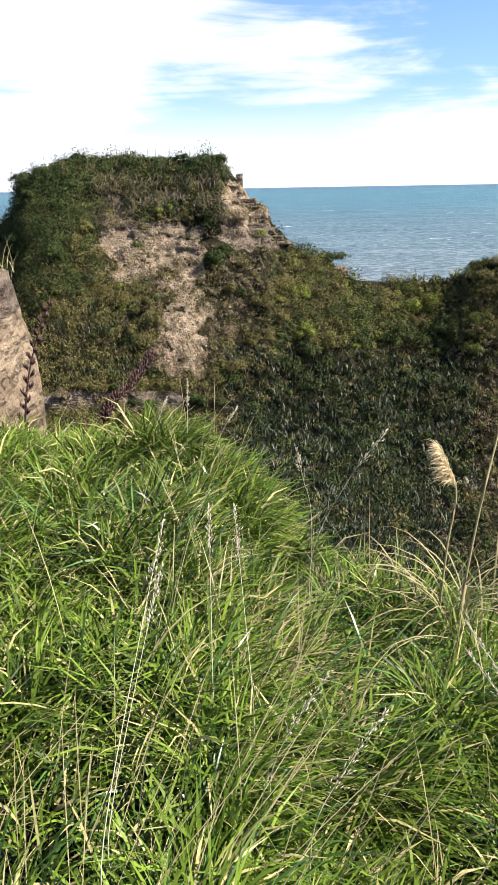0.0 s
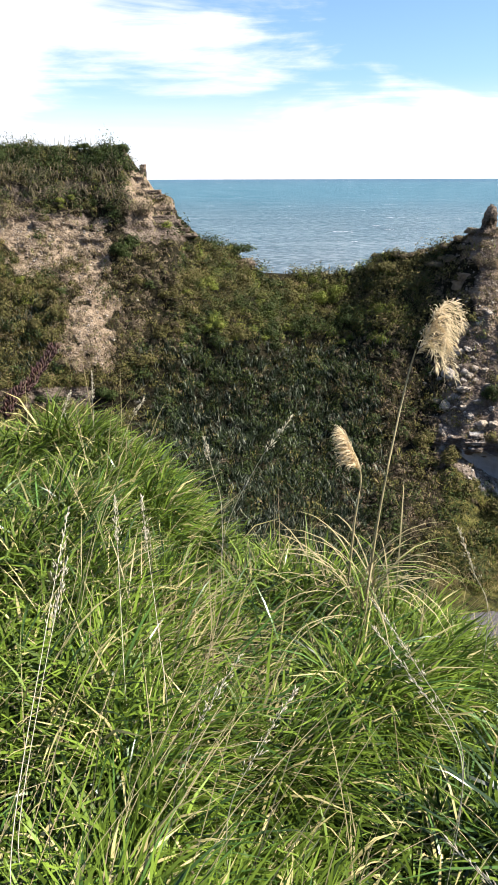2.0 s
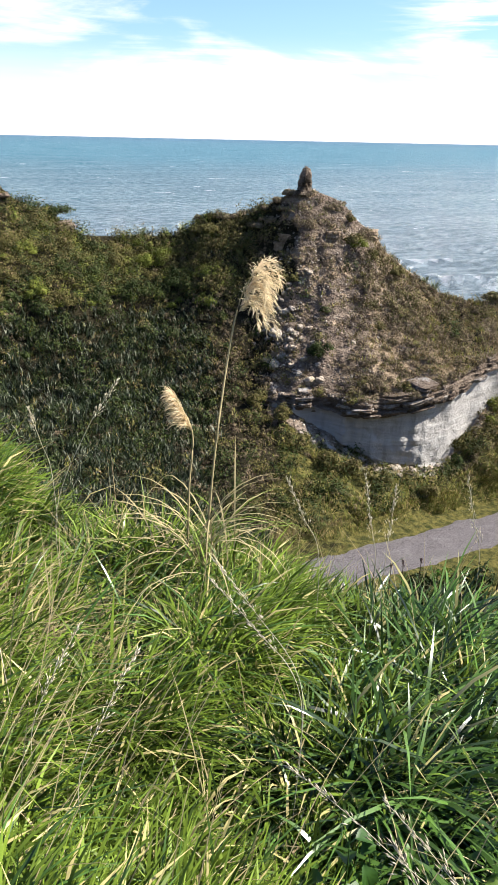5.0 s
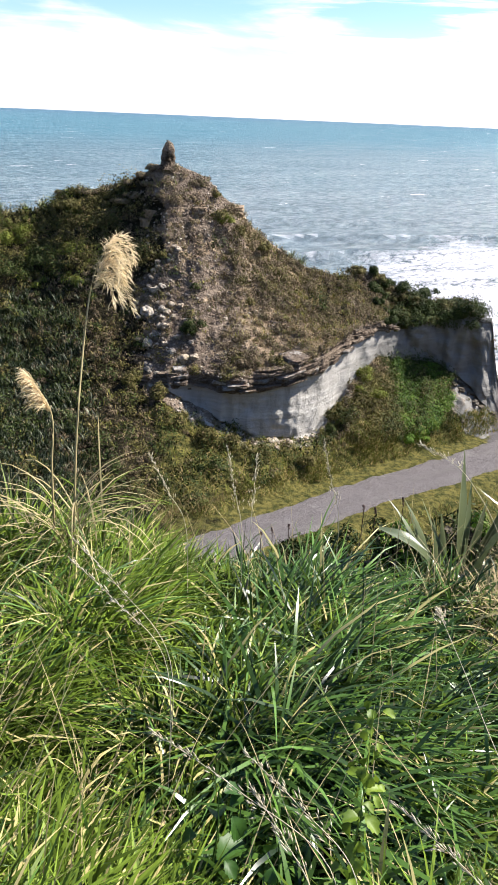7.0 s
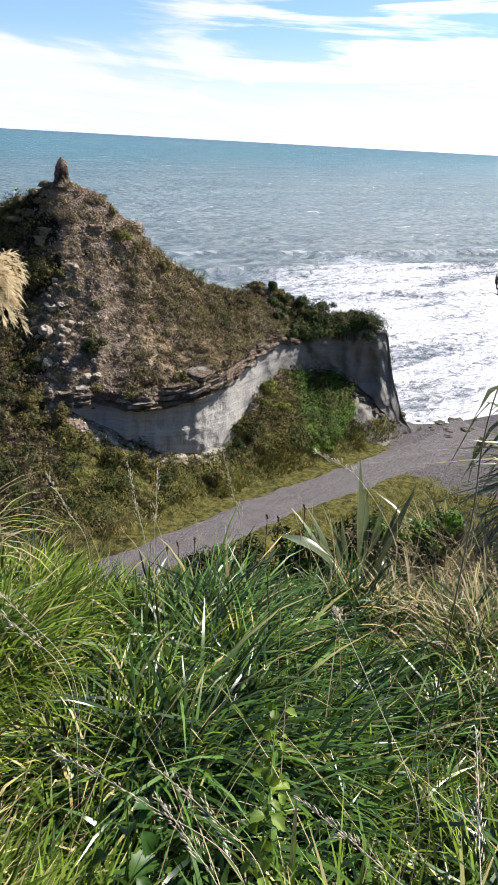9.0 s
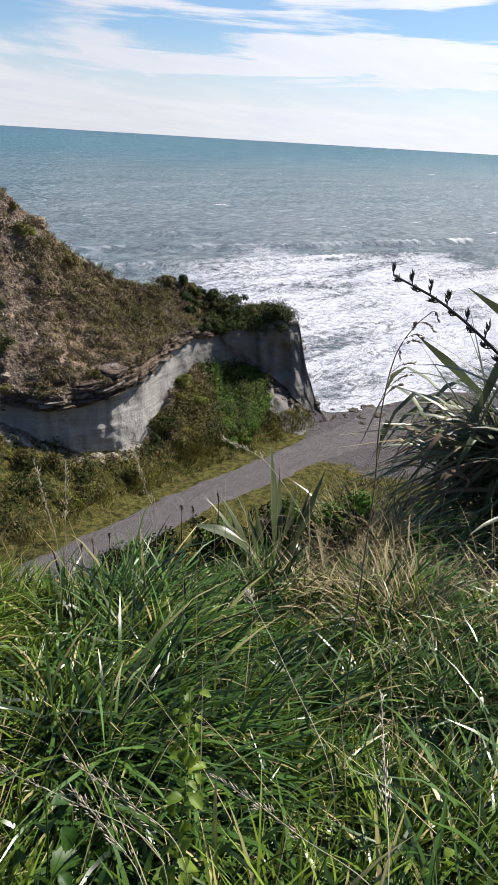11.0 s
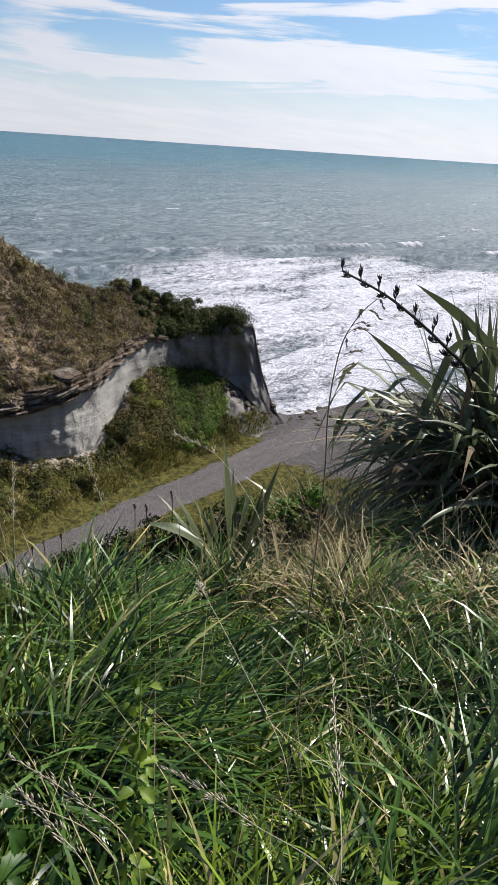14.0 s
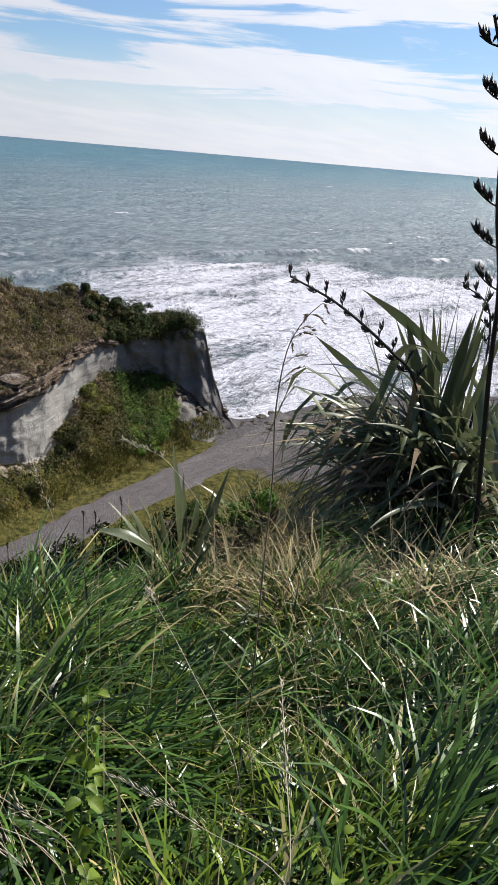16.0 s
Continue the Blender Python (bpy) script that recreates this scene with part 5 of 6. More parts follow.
def leaf_to(t, base, tip, sag, width, mat=None, label="", knee=None, turn=(0.25, -0.5, 0.83)):
    """A strap leaf from base to tip, bowed by sag."""
    base, tip = np.asarray(base, float), np.asarray(tip, float)
    line = curve_points([base, (base + tip) / 2 + np.array([0, 0, sag]), tip] if knee is None else [base, base * 0.45 + knee * 0.55 + np.array([0, 0, 0.06]), knee, tip], 10)
    tan = np.gradient(line, axis=0)
    tan /= np.linalg.norm(tan, axis=1, keepdims=True)
    side = np.cross(tan, turn)
    side /= np.linalg.norm(side, axis=1, keepdims=True)
    up_ = np.cross(side, tan)
    s = np.linspace(0, 1, 10)
    w = width * np.minimum(1, 0.6 + s) * np.clip((1 - s) * 2.4, 0.0, 1)
    v = np.stack([line - side * w[:, None] / 2 + up_ * w[:, None] * 0.16, line, line + side * w[:, None] / 2 + up_ * w[:, None] * 0.16], 1).reshape(-1, 3)
    return part("leaf", (v, sheet_faces(10, 3)), mat or FLAX_LEAF, t, label, flat=False)


def pod_stalk(t, pts, r0, r1, first, spacing, pod, mat, side_len):
    """A flax flower stalk with short side twigs of upright pods."""
    line = curve_points(pts, 40)
    st = part("flower_stalk", tube(line, r0, r1, 6), mat, t, "dark flower stalk with seed pods", flat=False)
    seg = np.concatenate([[0], np.cumsum(np.linalg.norm(np.diff(line, axis=0), axis=1))])
    k, d = 0, first * seg[-1]
    while d < seg[-1]:
        p = np.array([np.interp(d, seg, line[:, j]) for j in range(3)])
        q = np.array([np.interp(min(d + 0.02, seg[-1]), seg, line[:, j]) for j in range(3)])
        tan = (q - p) / (np.linalg.norm(q - p) + 1e-9)
        flank = np.cross(tan, (p - np.array([0.1, -0.15, p[2]])))
        flank = flank / np.linalg.norm(flank) * (1 if k % 2 else -1)
        reach = side_len * (1.1 - 0.7 * d / seg[-1]) * rng.uniform(0.8, 1.2)
        twig = curve_points([p, p + (flank * 0.7 + tan * 0.5) * reach * 0.6, p + (flank * 0.9 + tan * 0.4 + np.array([0, 0, 0.35])) * reach], 7)
        tw = tube(twig, r1 * 0.9, r1 * 0.4, 4)
        n = max(9, int(reach / (pod * 0.10)))
        s = rng.uniform(0.25, 1.0, n)
        pp = np.stack([np.interp(s, np.linspace(0, 1, 7), twig[:, j]) for j in range(3)], -1)
        pods = spindles(pp, np.array([0, 0, 1.0]) + rng.normal(0, 0.32, (n, 3)) + flank * 0.35 + tan * 0.5, rng.uniform(0.75, 1.15, n) * pod, np.full(n, pod * 0.27))
        v, f = pods
        part("pod_twig", (np.concatenate([v, tw[0]]), np.concatenate([f, np.concatenate([tw[1][:, :3], tw[1][:, [0, 2, 3]]]) + len(v)])), mat, st)
        k += 1
        d += spacing * rng.uniform(0.8, 1.2)


# ridge flax
for a, e, sz in ((36.6, -10.3, 0.8), (35.8, -10.0, 0.6), (16.4, -6.8, 0.8), (15.2, -6.9, 0.7), (17.3, -7.2, 0.8), (13.2, -7.0, 0.7)):
    flax("flax_bush", on_face(a, e), 22, sz, 0.06, "dark spiky flax bush on the ridge line", lean=(0.0, 0.9), curl=(0.0, 0.6))

# large flax bush at the end of the bank
BIG = (3.68, 0.64, 17.95)
big = flax("flax_bush", BIG, 14, 1.2, 0.050, "large dark green flax bush with drooping leaves", headings=(0.2, 3.4), lean=(0.0, 0.7), curl=(0.1, 1.2))
CROWN = np.array((3.78, 0.98, 17.95))
for tip, sag, w in (((3.84, 1.20, 19.33), 0.0, 0.07), ((3.90, 1.18, 19.32), 0.0, 0.065), ((3.97, 1.13, 19.41), 0.0, 0.06), ((4.0, 1.04, 19.38), 0.0, 0.07), ((3.95, 1.10, 19.36), 0.0, 0.05), ((3.90, 0.87, 19.54), 0.0, 0.085), ((3.79, 0.87, 19.30), 0.0, 0.07),
                    ((3.66, 1.48, 19.29), 0.10, 0.06), ((3.21, 1.49, 19.11), 0.06, 0.07), ((3.59, 0.76, 19.55), 0.0, 0.06), ((3.66, 0.62, 19.6), 0.0, 0.07), ((3.8, 1.02, 19.25), 0.0, 0.06), ((3.9, 0.95, 19.2), 0.05, 0.07), ((3.75, 1.3, 19.1), 0.04, 0.06), ((3.6, 1.35, 18.95), 0.10, 0.05)):
    leaf_to(big, CROWN + rng.normal(0, 0.07, 3) * [1, 1, 0.3], tip, sag, w * 0.85)
# a leaf bent over at its middle, and hanging ones
leaf_to(big, (3.36, 1.18, 18.6), (3.47, 0.89, 19.0), 0.30, 0.055)
leaf_to(big, (3.25, 0.90, 18.64), (3.22, 0.99, 18.30), 0.03, 0.05, STRAW, "withered straw-coloured leaf")
leaf_to(big, (3.40, 0.95, 18.75), (3.25, 0.92, 18.42), 0.06, 0.055)
leaf_to(big, (3.50, 1.05, 18.5), (3.33, 0.93, 18.9), 0.22, 0.05, BROWN_LEAF, "withered brown leaf")
# broad leaves standing out against the surf
leaf_to(big, (3.68, 0.94, 19.01), (3.48, 1.39, 19.34), 0.02, 0.060, turn=(0.85, 0.25, 0.35))
leaf_to(big, (3.49, 1.22, 18.82), (3.31, 1.54, 19.09), 0.0, 0.052, turn=(0.85, 0.25, 0.35))
leaf_to(big, (3.38, 1.23, 18.52), (3.63, 0.96, 19.06), 0.0, 0.044, knee=np.array((3.48, 1.10, 19.09)), turn=(0.85, 0.25, 0.35))
leaf_to(big, (3.37, 0.95, 18.61), (3.34, 1.04, 18.27), 0.02, 0.050, STRAW, "pale hanging leaf", turn=(0.85, 0.25, 0.35))
for k in range(11):
    g = k / 10
    tip = np.array((3.62 + 0.13 * g, 1.26 - 0.46 * g, 19.10 + 0.20 * math.sin(math.pi * (0.1 + 0.8 * g)))) + rng.normal(0, 0.045, 3)
    leaf_to(big, (3.74 + rng.normal(0, 0.03), 0.99 - 0.08 * g, 18.62), tip, rng.normal(0, 0.03), rng.uniform(0.034, 0.060), turn=(0.85, 0.25 + rng.normal(0, 0.5), 0.35))
# dense arching leaves, some broken over
for k in range(60):
    h = rng.uniform(-2.5, 0.9)
    reach = rng.uniform(0.15, 0.95)
    tip = CROWN + np.array([math.sin(h) * reach, math.cos(h) * reach, rng.uniform(0.25, 1.0) - 0.40 * max(0, reach - 0.4)])
    leaf_to(big, CROWN + rng.normal(0, 0.20, 3) * [1, 1, 0.3], tip, rng.uniform(0.05, 0.40), rng.uniform(0.022, 0.056))
for k in range(30):
    h = rng.uniform(-1.9, 0.4)
    reach = rng.uniform(0.3, 0.8)
    knee = CROWN + np.array([math.sin(h) * reach, math.cos(h) * reach, rng.uniform(0.5, 0.85)])
    fall = knee + np.array([math.sin(h + rng.normal(0, 0.9)) * 0.2, math.cos(h) * 0.15, -rng.uniform(0.2, 0.5)])
    w = rng.uniform(0.03, 0.06)
    m = (FLAX_LEAF, FLAX_LEAF, BROWN_LEAF, FLAX_LEAF)[k % 4]
    leaf_to(big, CROWN + rng.normal(0, 0.15, 3) * [1, 1, 0.3], fall, 0, w, m, "withered folded leaf" if k % 4 == 2 else "", knee)
# leaves that rise from the heart and arch over on all sides
HEART = np.array((3.70, 0.86, 18.18))
for k in range(135):
    h = rng.uniform(-2.6, 1.2)
    b = HEART + rng.normal(0, 0.11, 3) * [1, 1, 0.6] + np.array([0, -0.25 * rng.random(), 0])
    part("leaf", blades(b[None], np.array([h]), np.array([rng.uniform(0.05, 0.85)]), np.array([rng.uniform(0.9, 2.1)]), np.array([rng.uniform(0.7, 1.25)]), np.array([rng.uniform(0.024, 0.050)]), 9, keel=0.16, droop=1.3, twist=np.array([rng.normal(0, 0.4)])), BROWN_LEAF if k % 9 == 4 else FLAX_LEAF, big, "withered arching leaf" if k % 9 == 4 else "")
# a second, upright fan of leaves
for k in range(5):
    tip = CROWN + np.array([rng.normal(0.12, 0.16), rng.normal(-0.05, 0.22), rng.uniform(1.0, 1.45)])
    leaf_to(big, CROWN + np.array([0.1, -0.1, 0]) + rng.normal(0, 0.14, 3) * [1, 1, 0.3], tip, rng.uniform(-0.02, 0.08), rng.uniform(0.035, 0.055))
# thin drooping leaves, many of them withered
for k in range(130):
    h = rng.uniform(-1.4, 0.35)
    reach = rng.uniform(0.55, 1.15)
    tip = CROWN + np.array([math.sin(h) * reach, math.cos(h) * reach, rng.uniform(0.15, 0.80) - 0.35 * (reach - 0.55)])
    leaf_to(big, CROWN + np.array([0, 0, 0.35]) + rng.normal(0, 0.10, 3), tip, rng.uniform(0.08, 0.26), rng.uniform(0.008, 0.024), (STRAW, BROWN_LEAF, FLAX_LEAF)[k % 3], "thin withered leaf" if k % 3 < 2 else "")
pod_stalk(big, [(3.55, 0.80, 18.3), (3.40, 0.97, 18.92), (3.24, 1.08, 19.12), (3.12, 1.32, 19.31), (3.01, 1.54, 19.42)], 0.011, 0.005, 0.46, 0.050, 0.040, POD, 0.075)
pod_stalk(big, [(3.32, 0.48, 18.0), (3.09, 0.55, 19.1), (3.0, 0.565, 19.51), (2.935, 0.612, 19.8), (2.885, 0.637, 20.05), (2.805, 0.665, 20.29), (2.755, 0.70, 20.42)], 0.012, 0.005, 0.58, 0.085, 0.055, POD, 0.15)
pod_stalk(big, [(4.2, 0.9, 18.2), (4.51, 0.99, 19.09), (4.48, 1.20, 19.32)], 0.009, 0.004, 0.6, 0.05, 0.055, POD, 0.06)

# the bush stands just over the brow
EYE = Vector((0.15, -0.22, 19.925))
big.scale = (1.25, 1.25, 1.25)
big.location = EYE + (Vector(BIG) - EYE) * 1.25

# small flax beside the track edge of the bank
SMALL = (2.83, 1.95, 17.55)
small = flax("flax_plant", SMALL, 12, 0.68, 0.055, "young flax plant with a few broad leaves", headings=(0, 6.28), lean=(0.1, 0.6), curl=(0.1, 0.7))
for tip, sag, w in (((2.95, 2.17, 18.40), 0, 0.10), ((2.90, 2.05, 18.30), 0, 0.085), ((3.0, 2.0, 18.15), 0.03, 0.085), ((2.75, 1.9, 18.05), 0.08, 0.075), ((3.15, 1.95, 18.1), 0.06, 0.08), ((3.09, 1.86, 18.30), 0.03, 0.075), ((3.02, 1.9, 18.2), 0.02, 0.06), ((2.86, 1.75, 18.15), 0.1, 0.06), ((2.62, 2.12, 18.2), 0.02, 0.05)):
    leaf_to(small, SMALL, tip, sag, w)
leaf_to(small, SMALL, (2.33, 2.11, 18.10), 0.10, 0.06)
leaf_to(small, (2.33, 2.11, 18.10), (2.50, 1.91, 18.02), 0.03, 0.044, FLAX_LEAF, "bent pale green leaf")

# low leafy herbs and dark dock stalks along the brow
for p in ((2.41, 2.87, 17.62), (2.52, 2.78, 17.71), (2.63, 2.67, 17.76), (2.73, 2.57, 17.81), (2.83, 2.46, 17.87), (2.93, 2.35, 17.93), (3.02, 2.23, 17.99), (3.11, 2.09, 18.06), (3.20, 1.96, 18.11), (3.27, 1.84, 18.17), (3.33, 1.72, 18.24), (2.33, 2.94, 17.55), (2.87, 2.41, 17.84), (3.06, 2.17, 17.96)):
    g = (p[0], p[1], p[2] - 0.34)
    shrub(g, float(rng.uniform(0.14, 0.24)), 0.34, 420, 0.021, DARK_LEAF if rng.random() < 0.6 else CREEPER, "low dark leafy herb along the bank's brow", 4)
for low, top_of in (((2.08, 2.69, 17.80), (2.07, 2.70, 17.94)), ((2.15, 2.63, 17.85), (2.15, 2.64, 17.95)), ((2.49, 2.31, 18.02), (2.48, 2.32, 18.15)), ((2.59, 2.21, 18.09), (2.57, 2.22, 18.26)), ((2.45, 2.36, 18.03), (2.44, 2.37, 18.14)), ((2.03, 2.73, 17.79), (2.03, 2.73, 17.86))):
    t = thing("dock_stalk", np.array(low) - (0, 0, 0.25), "dark rusty dock stalk with dry seeds", "weed")
    tip = np.array(low) + (np.array(top_of) - np.array(low)) * 0.42
    line = curve_points([np.array(low) - (0, 0, 0.25), low, tip], 14)
    st = part("stem", tube(line, 0.0026, 0.0012, 5), RUST, t, flat=False)
    u = rng.uniform(0.55, 1.0, 46)
    p = np.stack([np.interp(u, np.linspace(0, 1, 14), line[:, j]) for j in range(3)], -1)
    part("seed_head", spindles(p, np.array([0, 0, 0.6]) + rng.normal(0, 0.8, (46, 3)), rng.uniform(0.007, 0.014, 46), np.full(46, 0.0045)), RUST, st)

# dark seed stalks of flax growing below the bank's brow
for k, pts in enumerate((((-1.2, 5.1, 17.6), (-1.11, 5.13, 18.35), (-0.92, 5.22, 18.55), (-0.74, 5.31, 18.79)), ((-1.9, 5.4, 17.6), (-1.82, 5.48, 18.37), (-1.74, 5.61, 18.79), (-1.61, 5.71, 19.13)))):
    low = thing("flax_plant", pts[0], "flax plant with a rust-brown seed stalk", "flax")
    for j in range(6):
        leaf_to(low, pts[0], np.array(pts[0]) + rng.normal(0, 0.25, 3) * [1, 1, 0.2] + (0, 0, 0.45), 0.05, 0.04)
    pod_stalk(low, pts, 0.010, 0.004, 0.52 if k == 0 else 0.3, 0.014 if k == 0 else 0.05, 0.062, RUST, 0.046)


# plumed tussock grass
def plume(t, stalk, tip, droop, tassels, reach, mat=None):
    """A silky one-sided plume: tassels drooping from the top of a stalk, each hung with fine strands."""
    line = curve_points(stalk + [tip], 24)
    st = part("stalk", tube(line, 0.006, 0.003, 6), STRAW, t, "straw-coloured stalk", flat=False)
    head = curve_points([stalk[-1], (np.array(stalk[-1]) + np.array(tip)) / 2, tip], 20)
    hd = math.atan2(droop[0], droop[1])
    per, bits = 85, []
    for k in range(tassels):
        s0 = (k + rng.uniform(0, 1)) / tassels
        b = np.array([np.interp(s0, np.linspace(0, 1, 20), head[:, j]) for j in range(3)])
        h, ln = hd + rng.normal(0, 0.5), reach * (1.1 - 0.4 * s0) * rng.uniform(0.7, 1.15)
        d = np.array([math.sin(h), math.cos(h), 0])
        twig = curve_points([b, b + d * ln * 0.30 + (0, 0, ln * 0.28), b + d * ln * 0.62 + (0, 0, ln * 0.10), b + d * ln * 0.80 + (0, 0, -ln * 0.45)], 16)
        u = rng.uniform(0.05, 1.0, per)
        p = np.stack([np.interp(u, np.linspace(0, 1, 16), twig[:, j]) for j in range(3)], -1)
        bits.append(blades(p, h + rng.normal(0, 0.8, per), 0.7 + 1.5 * u + rng.normal(0, 0.25, per), rng.uniform(0.3, 1.2, per), reach * rng.uniform(0.14, 0.36, per), np.full(per, 0.0034), 3, twist=rng.normal(0, 0.8, per)))
    return part("plume", merged(*bits), mat or PLUME, st, "creamy drooping seed plume")


def brush_plume(t, stalk, tip, droop, strands, reach):
    """A young plume, combed to one side."""
    line = curve_points(stalk + [tip], 24)
    st = part("stalk", tube(line, 0.006, 0.003, 6), STRAW, t, "straw-coloured stalk", flat=False)
    head = curve_points([stalk[-1], (np.array(stalk[-1]) + np.array(tip)) / 2, tip], 20)
    s = rng.uniform(0.0, 1.0, strands)
    b = np.stack([np.interp(s, np.linspace(0, 1, 20), head[:, j]) for j in range(3)], -1)
    hd = math.atan2(droop[0], droop[1]) + rng.normal(0, 0.55, strands)
    v, f = blades(b, hd, np.abs(rng.normal(0.55, 0.2, strands)), rng.uniform(1.2, 2.1, strands), reach * (1.15 - 0.5 * s) * rng.uniform(0.5, 1.1, strands), np.full(strands, 0.0042), 6, twist=rng.normal(0, 0.8, strands))
    return part("plume", (v, f), PLUME, st, "creamy combed seed plume")


TOE = (0.93, 2.76, 17.95)
toe = thing("plume_grass", TOE, "plumed tussock grass with two creamy seed heads", "tussock")
plume(toe, [(0.95, 2.74, 18.1), (1.05, 2.87, 18.65), (1.23, 3.11, 19.18)], (1.335, 3.13, 19.40), (0.85, -0.25), 15, 0.21)
brush_plume(toe, [(0.87, 2.78, 18.1), (0.90, 2.83, 18.45), (0.945, 2.92, 18.69)], (0.875, 3.0, 18.86), (-0.9, 0.1), 420, 0.125)
for k in range(72):
    h = rng.uniform(0, 6.28)
    n1 = np.array([1.0])
    part("leaf", blades((np.array(TOE) + rng.normal(0, 0.07, 3) * [1, 1, 0.2])[None], n1 * h, n1 * abs(rng.normal(0.25, 0.2)), n1 * rng.uniform(1.7, 2.9), n1 * rng.uniform(0.5, 0.95), n1 * 0.0070, 9, keel=0.1), STRAW if k % 5 else GRASS, toe)


# grass seed stalks
def seed_stalk(base, tip, bend=0.06, head=0.3, seeds=60, open_=0.25, r=0.0016):
    base, tip = np.array(base, float), np.array(tip, float)
    g = base.copy()
    g[2] = min(base[2], float(ground_z(np.array([base[0]]), np.array([base[1]]))[0]) + 0.0)
    t = thing("seed_stalk", g, "dry straw grass stalk with a feathery seed head", "grass stalk", "grass seed stalks")
    way = (tip - base) / np.linalg.norm(tip - base)
    mid = (base + tip) / 2 + np.array([0, 0, bend])
    line = curve_points([g - np.array([0, 0, 0.02]), base * 0.999, mid, tip] if base[2] - g[2] > 0.05 else [g - np.array([0, 0, 0.02]), mid, tip], 26)
    part("stem", tube(line, r, r * 0.5, 4), SEED, t, flat=False)
    s = rng.uniform(1 - head, 1.0, seeds)
    p = np.stack([np.interp(s, np.linspace(0, 1, 26), line[:, j]) for j in range(3)], -1)
    spread = rng.normal(0, 1, (seeds, 3))
    p = p + spread * 0.009 * open_ * 4 * ((1 - s) / head)[:, None]
    tagged(part("seed_head", spindles(p, way + spread * open_, rng.uniform(0.012, 0.026, seeds), np.full(seeds, 0.0036)), SEED, t, "feathery pale seed head"), kind="stuff")


for base, tip, bend, head in (
        ((0.27, 2.71, 18.5), (0.56, 2.68, 19.06), 0.06, 0.25), ((-0.61, 4.01, 18.5), (-0.5, 4.09, 18.8), 0.02, 0.35), ((-0.38, 4.04, 18.5), (-0.37, 4.13, 18.9), 0.02, 0.3),
        ((-0.22, 3.95, 18.5), (-0.07, 4.01, 18.76), 0.02, 0.3), ((0.3, 3.09, 18.5), (0.23, 3.17, 18.8), 0.0, 0.2), ((1.52, 2.13, 18.3), (1.52, 2.28, 18.66), 0.0, 0.5),
        ((1.53, 2.08, 18.35), (1.6, 2.16, 18.66), 0.0, 0.5), ((1.97, 2.01, 18.3), (1.9, 2.09, 18.69), 0.0, 0.55), ((1.29, 2.22, 18.35), (1.16, 2.3, 18.7), 0.0, 0.4),
        ((2.24, 1.30, 18.4), (2.06, 1.68, 18.81), 0.12, 0.3), ((-0.35, 1.17, 18.6), (-0.28, 2.06, 19.0), 0.02, 0.2),
        ((-0.37, 1.32, 18.5), (-0.27, 1.85, 18.93), 0.02, 0.2), ((0.0, 1.77, 18.5), (-0.06, 2.34, 18.9), 0.0, 0.2), ((-0.13, 1.85, 18.5), (-0.15, 2.3, 18.92), 0.0, 0.2),
        ((0.77, 1.33, 18.55), (0.62, 1.7, 18.73), 0.02, 0.5), ((0.84, 1.46, 18.45), (0.68, 1.85, 18.7), 0.02, 0.4), ((0.78, 0.57, 18.6), (0.59, 1.02, 18.66), 0.02, 0.45),
        ((0.81, 0.53, 18.6), (0.74, 0.86, 18.67), 0.02, 0.5), ((0.99, 0.16, 18.65), (1.3, 0.4, 18.8), 0.02, 0.45), ((0.73, 0.56, 18.55), (0.7, 0.77, 18.68), 0.02, 0.5),
        ((0.98, 0.14, 18.65), (0.94, 0.59, 18.68), 0.02, 0.4), ((1.3, 0.49, 18.45), (1.47, 0.98, 18.7), 0.02, 0.05), ((0.05, 1.55, 18.45), (0.22, 1.62, 18.72), 0.02, 0.5), ((0.15, 1.35, 18.45), (0.34, 1.45, 18.72), 0.02, 0.5)):
    seed_stalk(base, tip, bend, head)


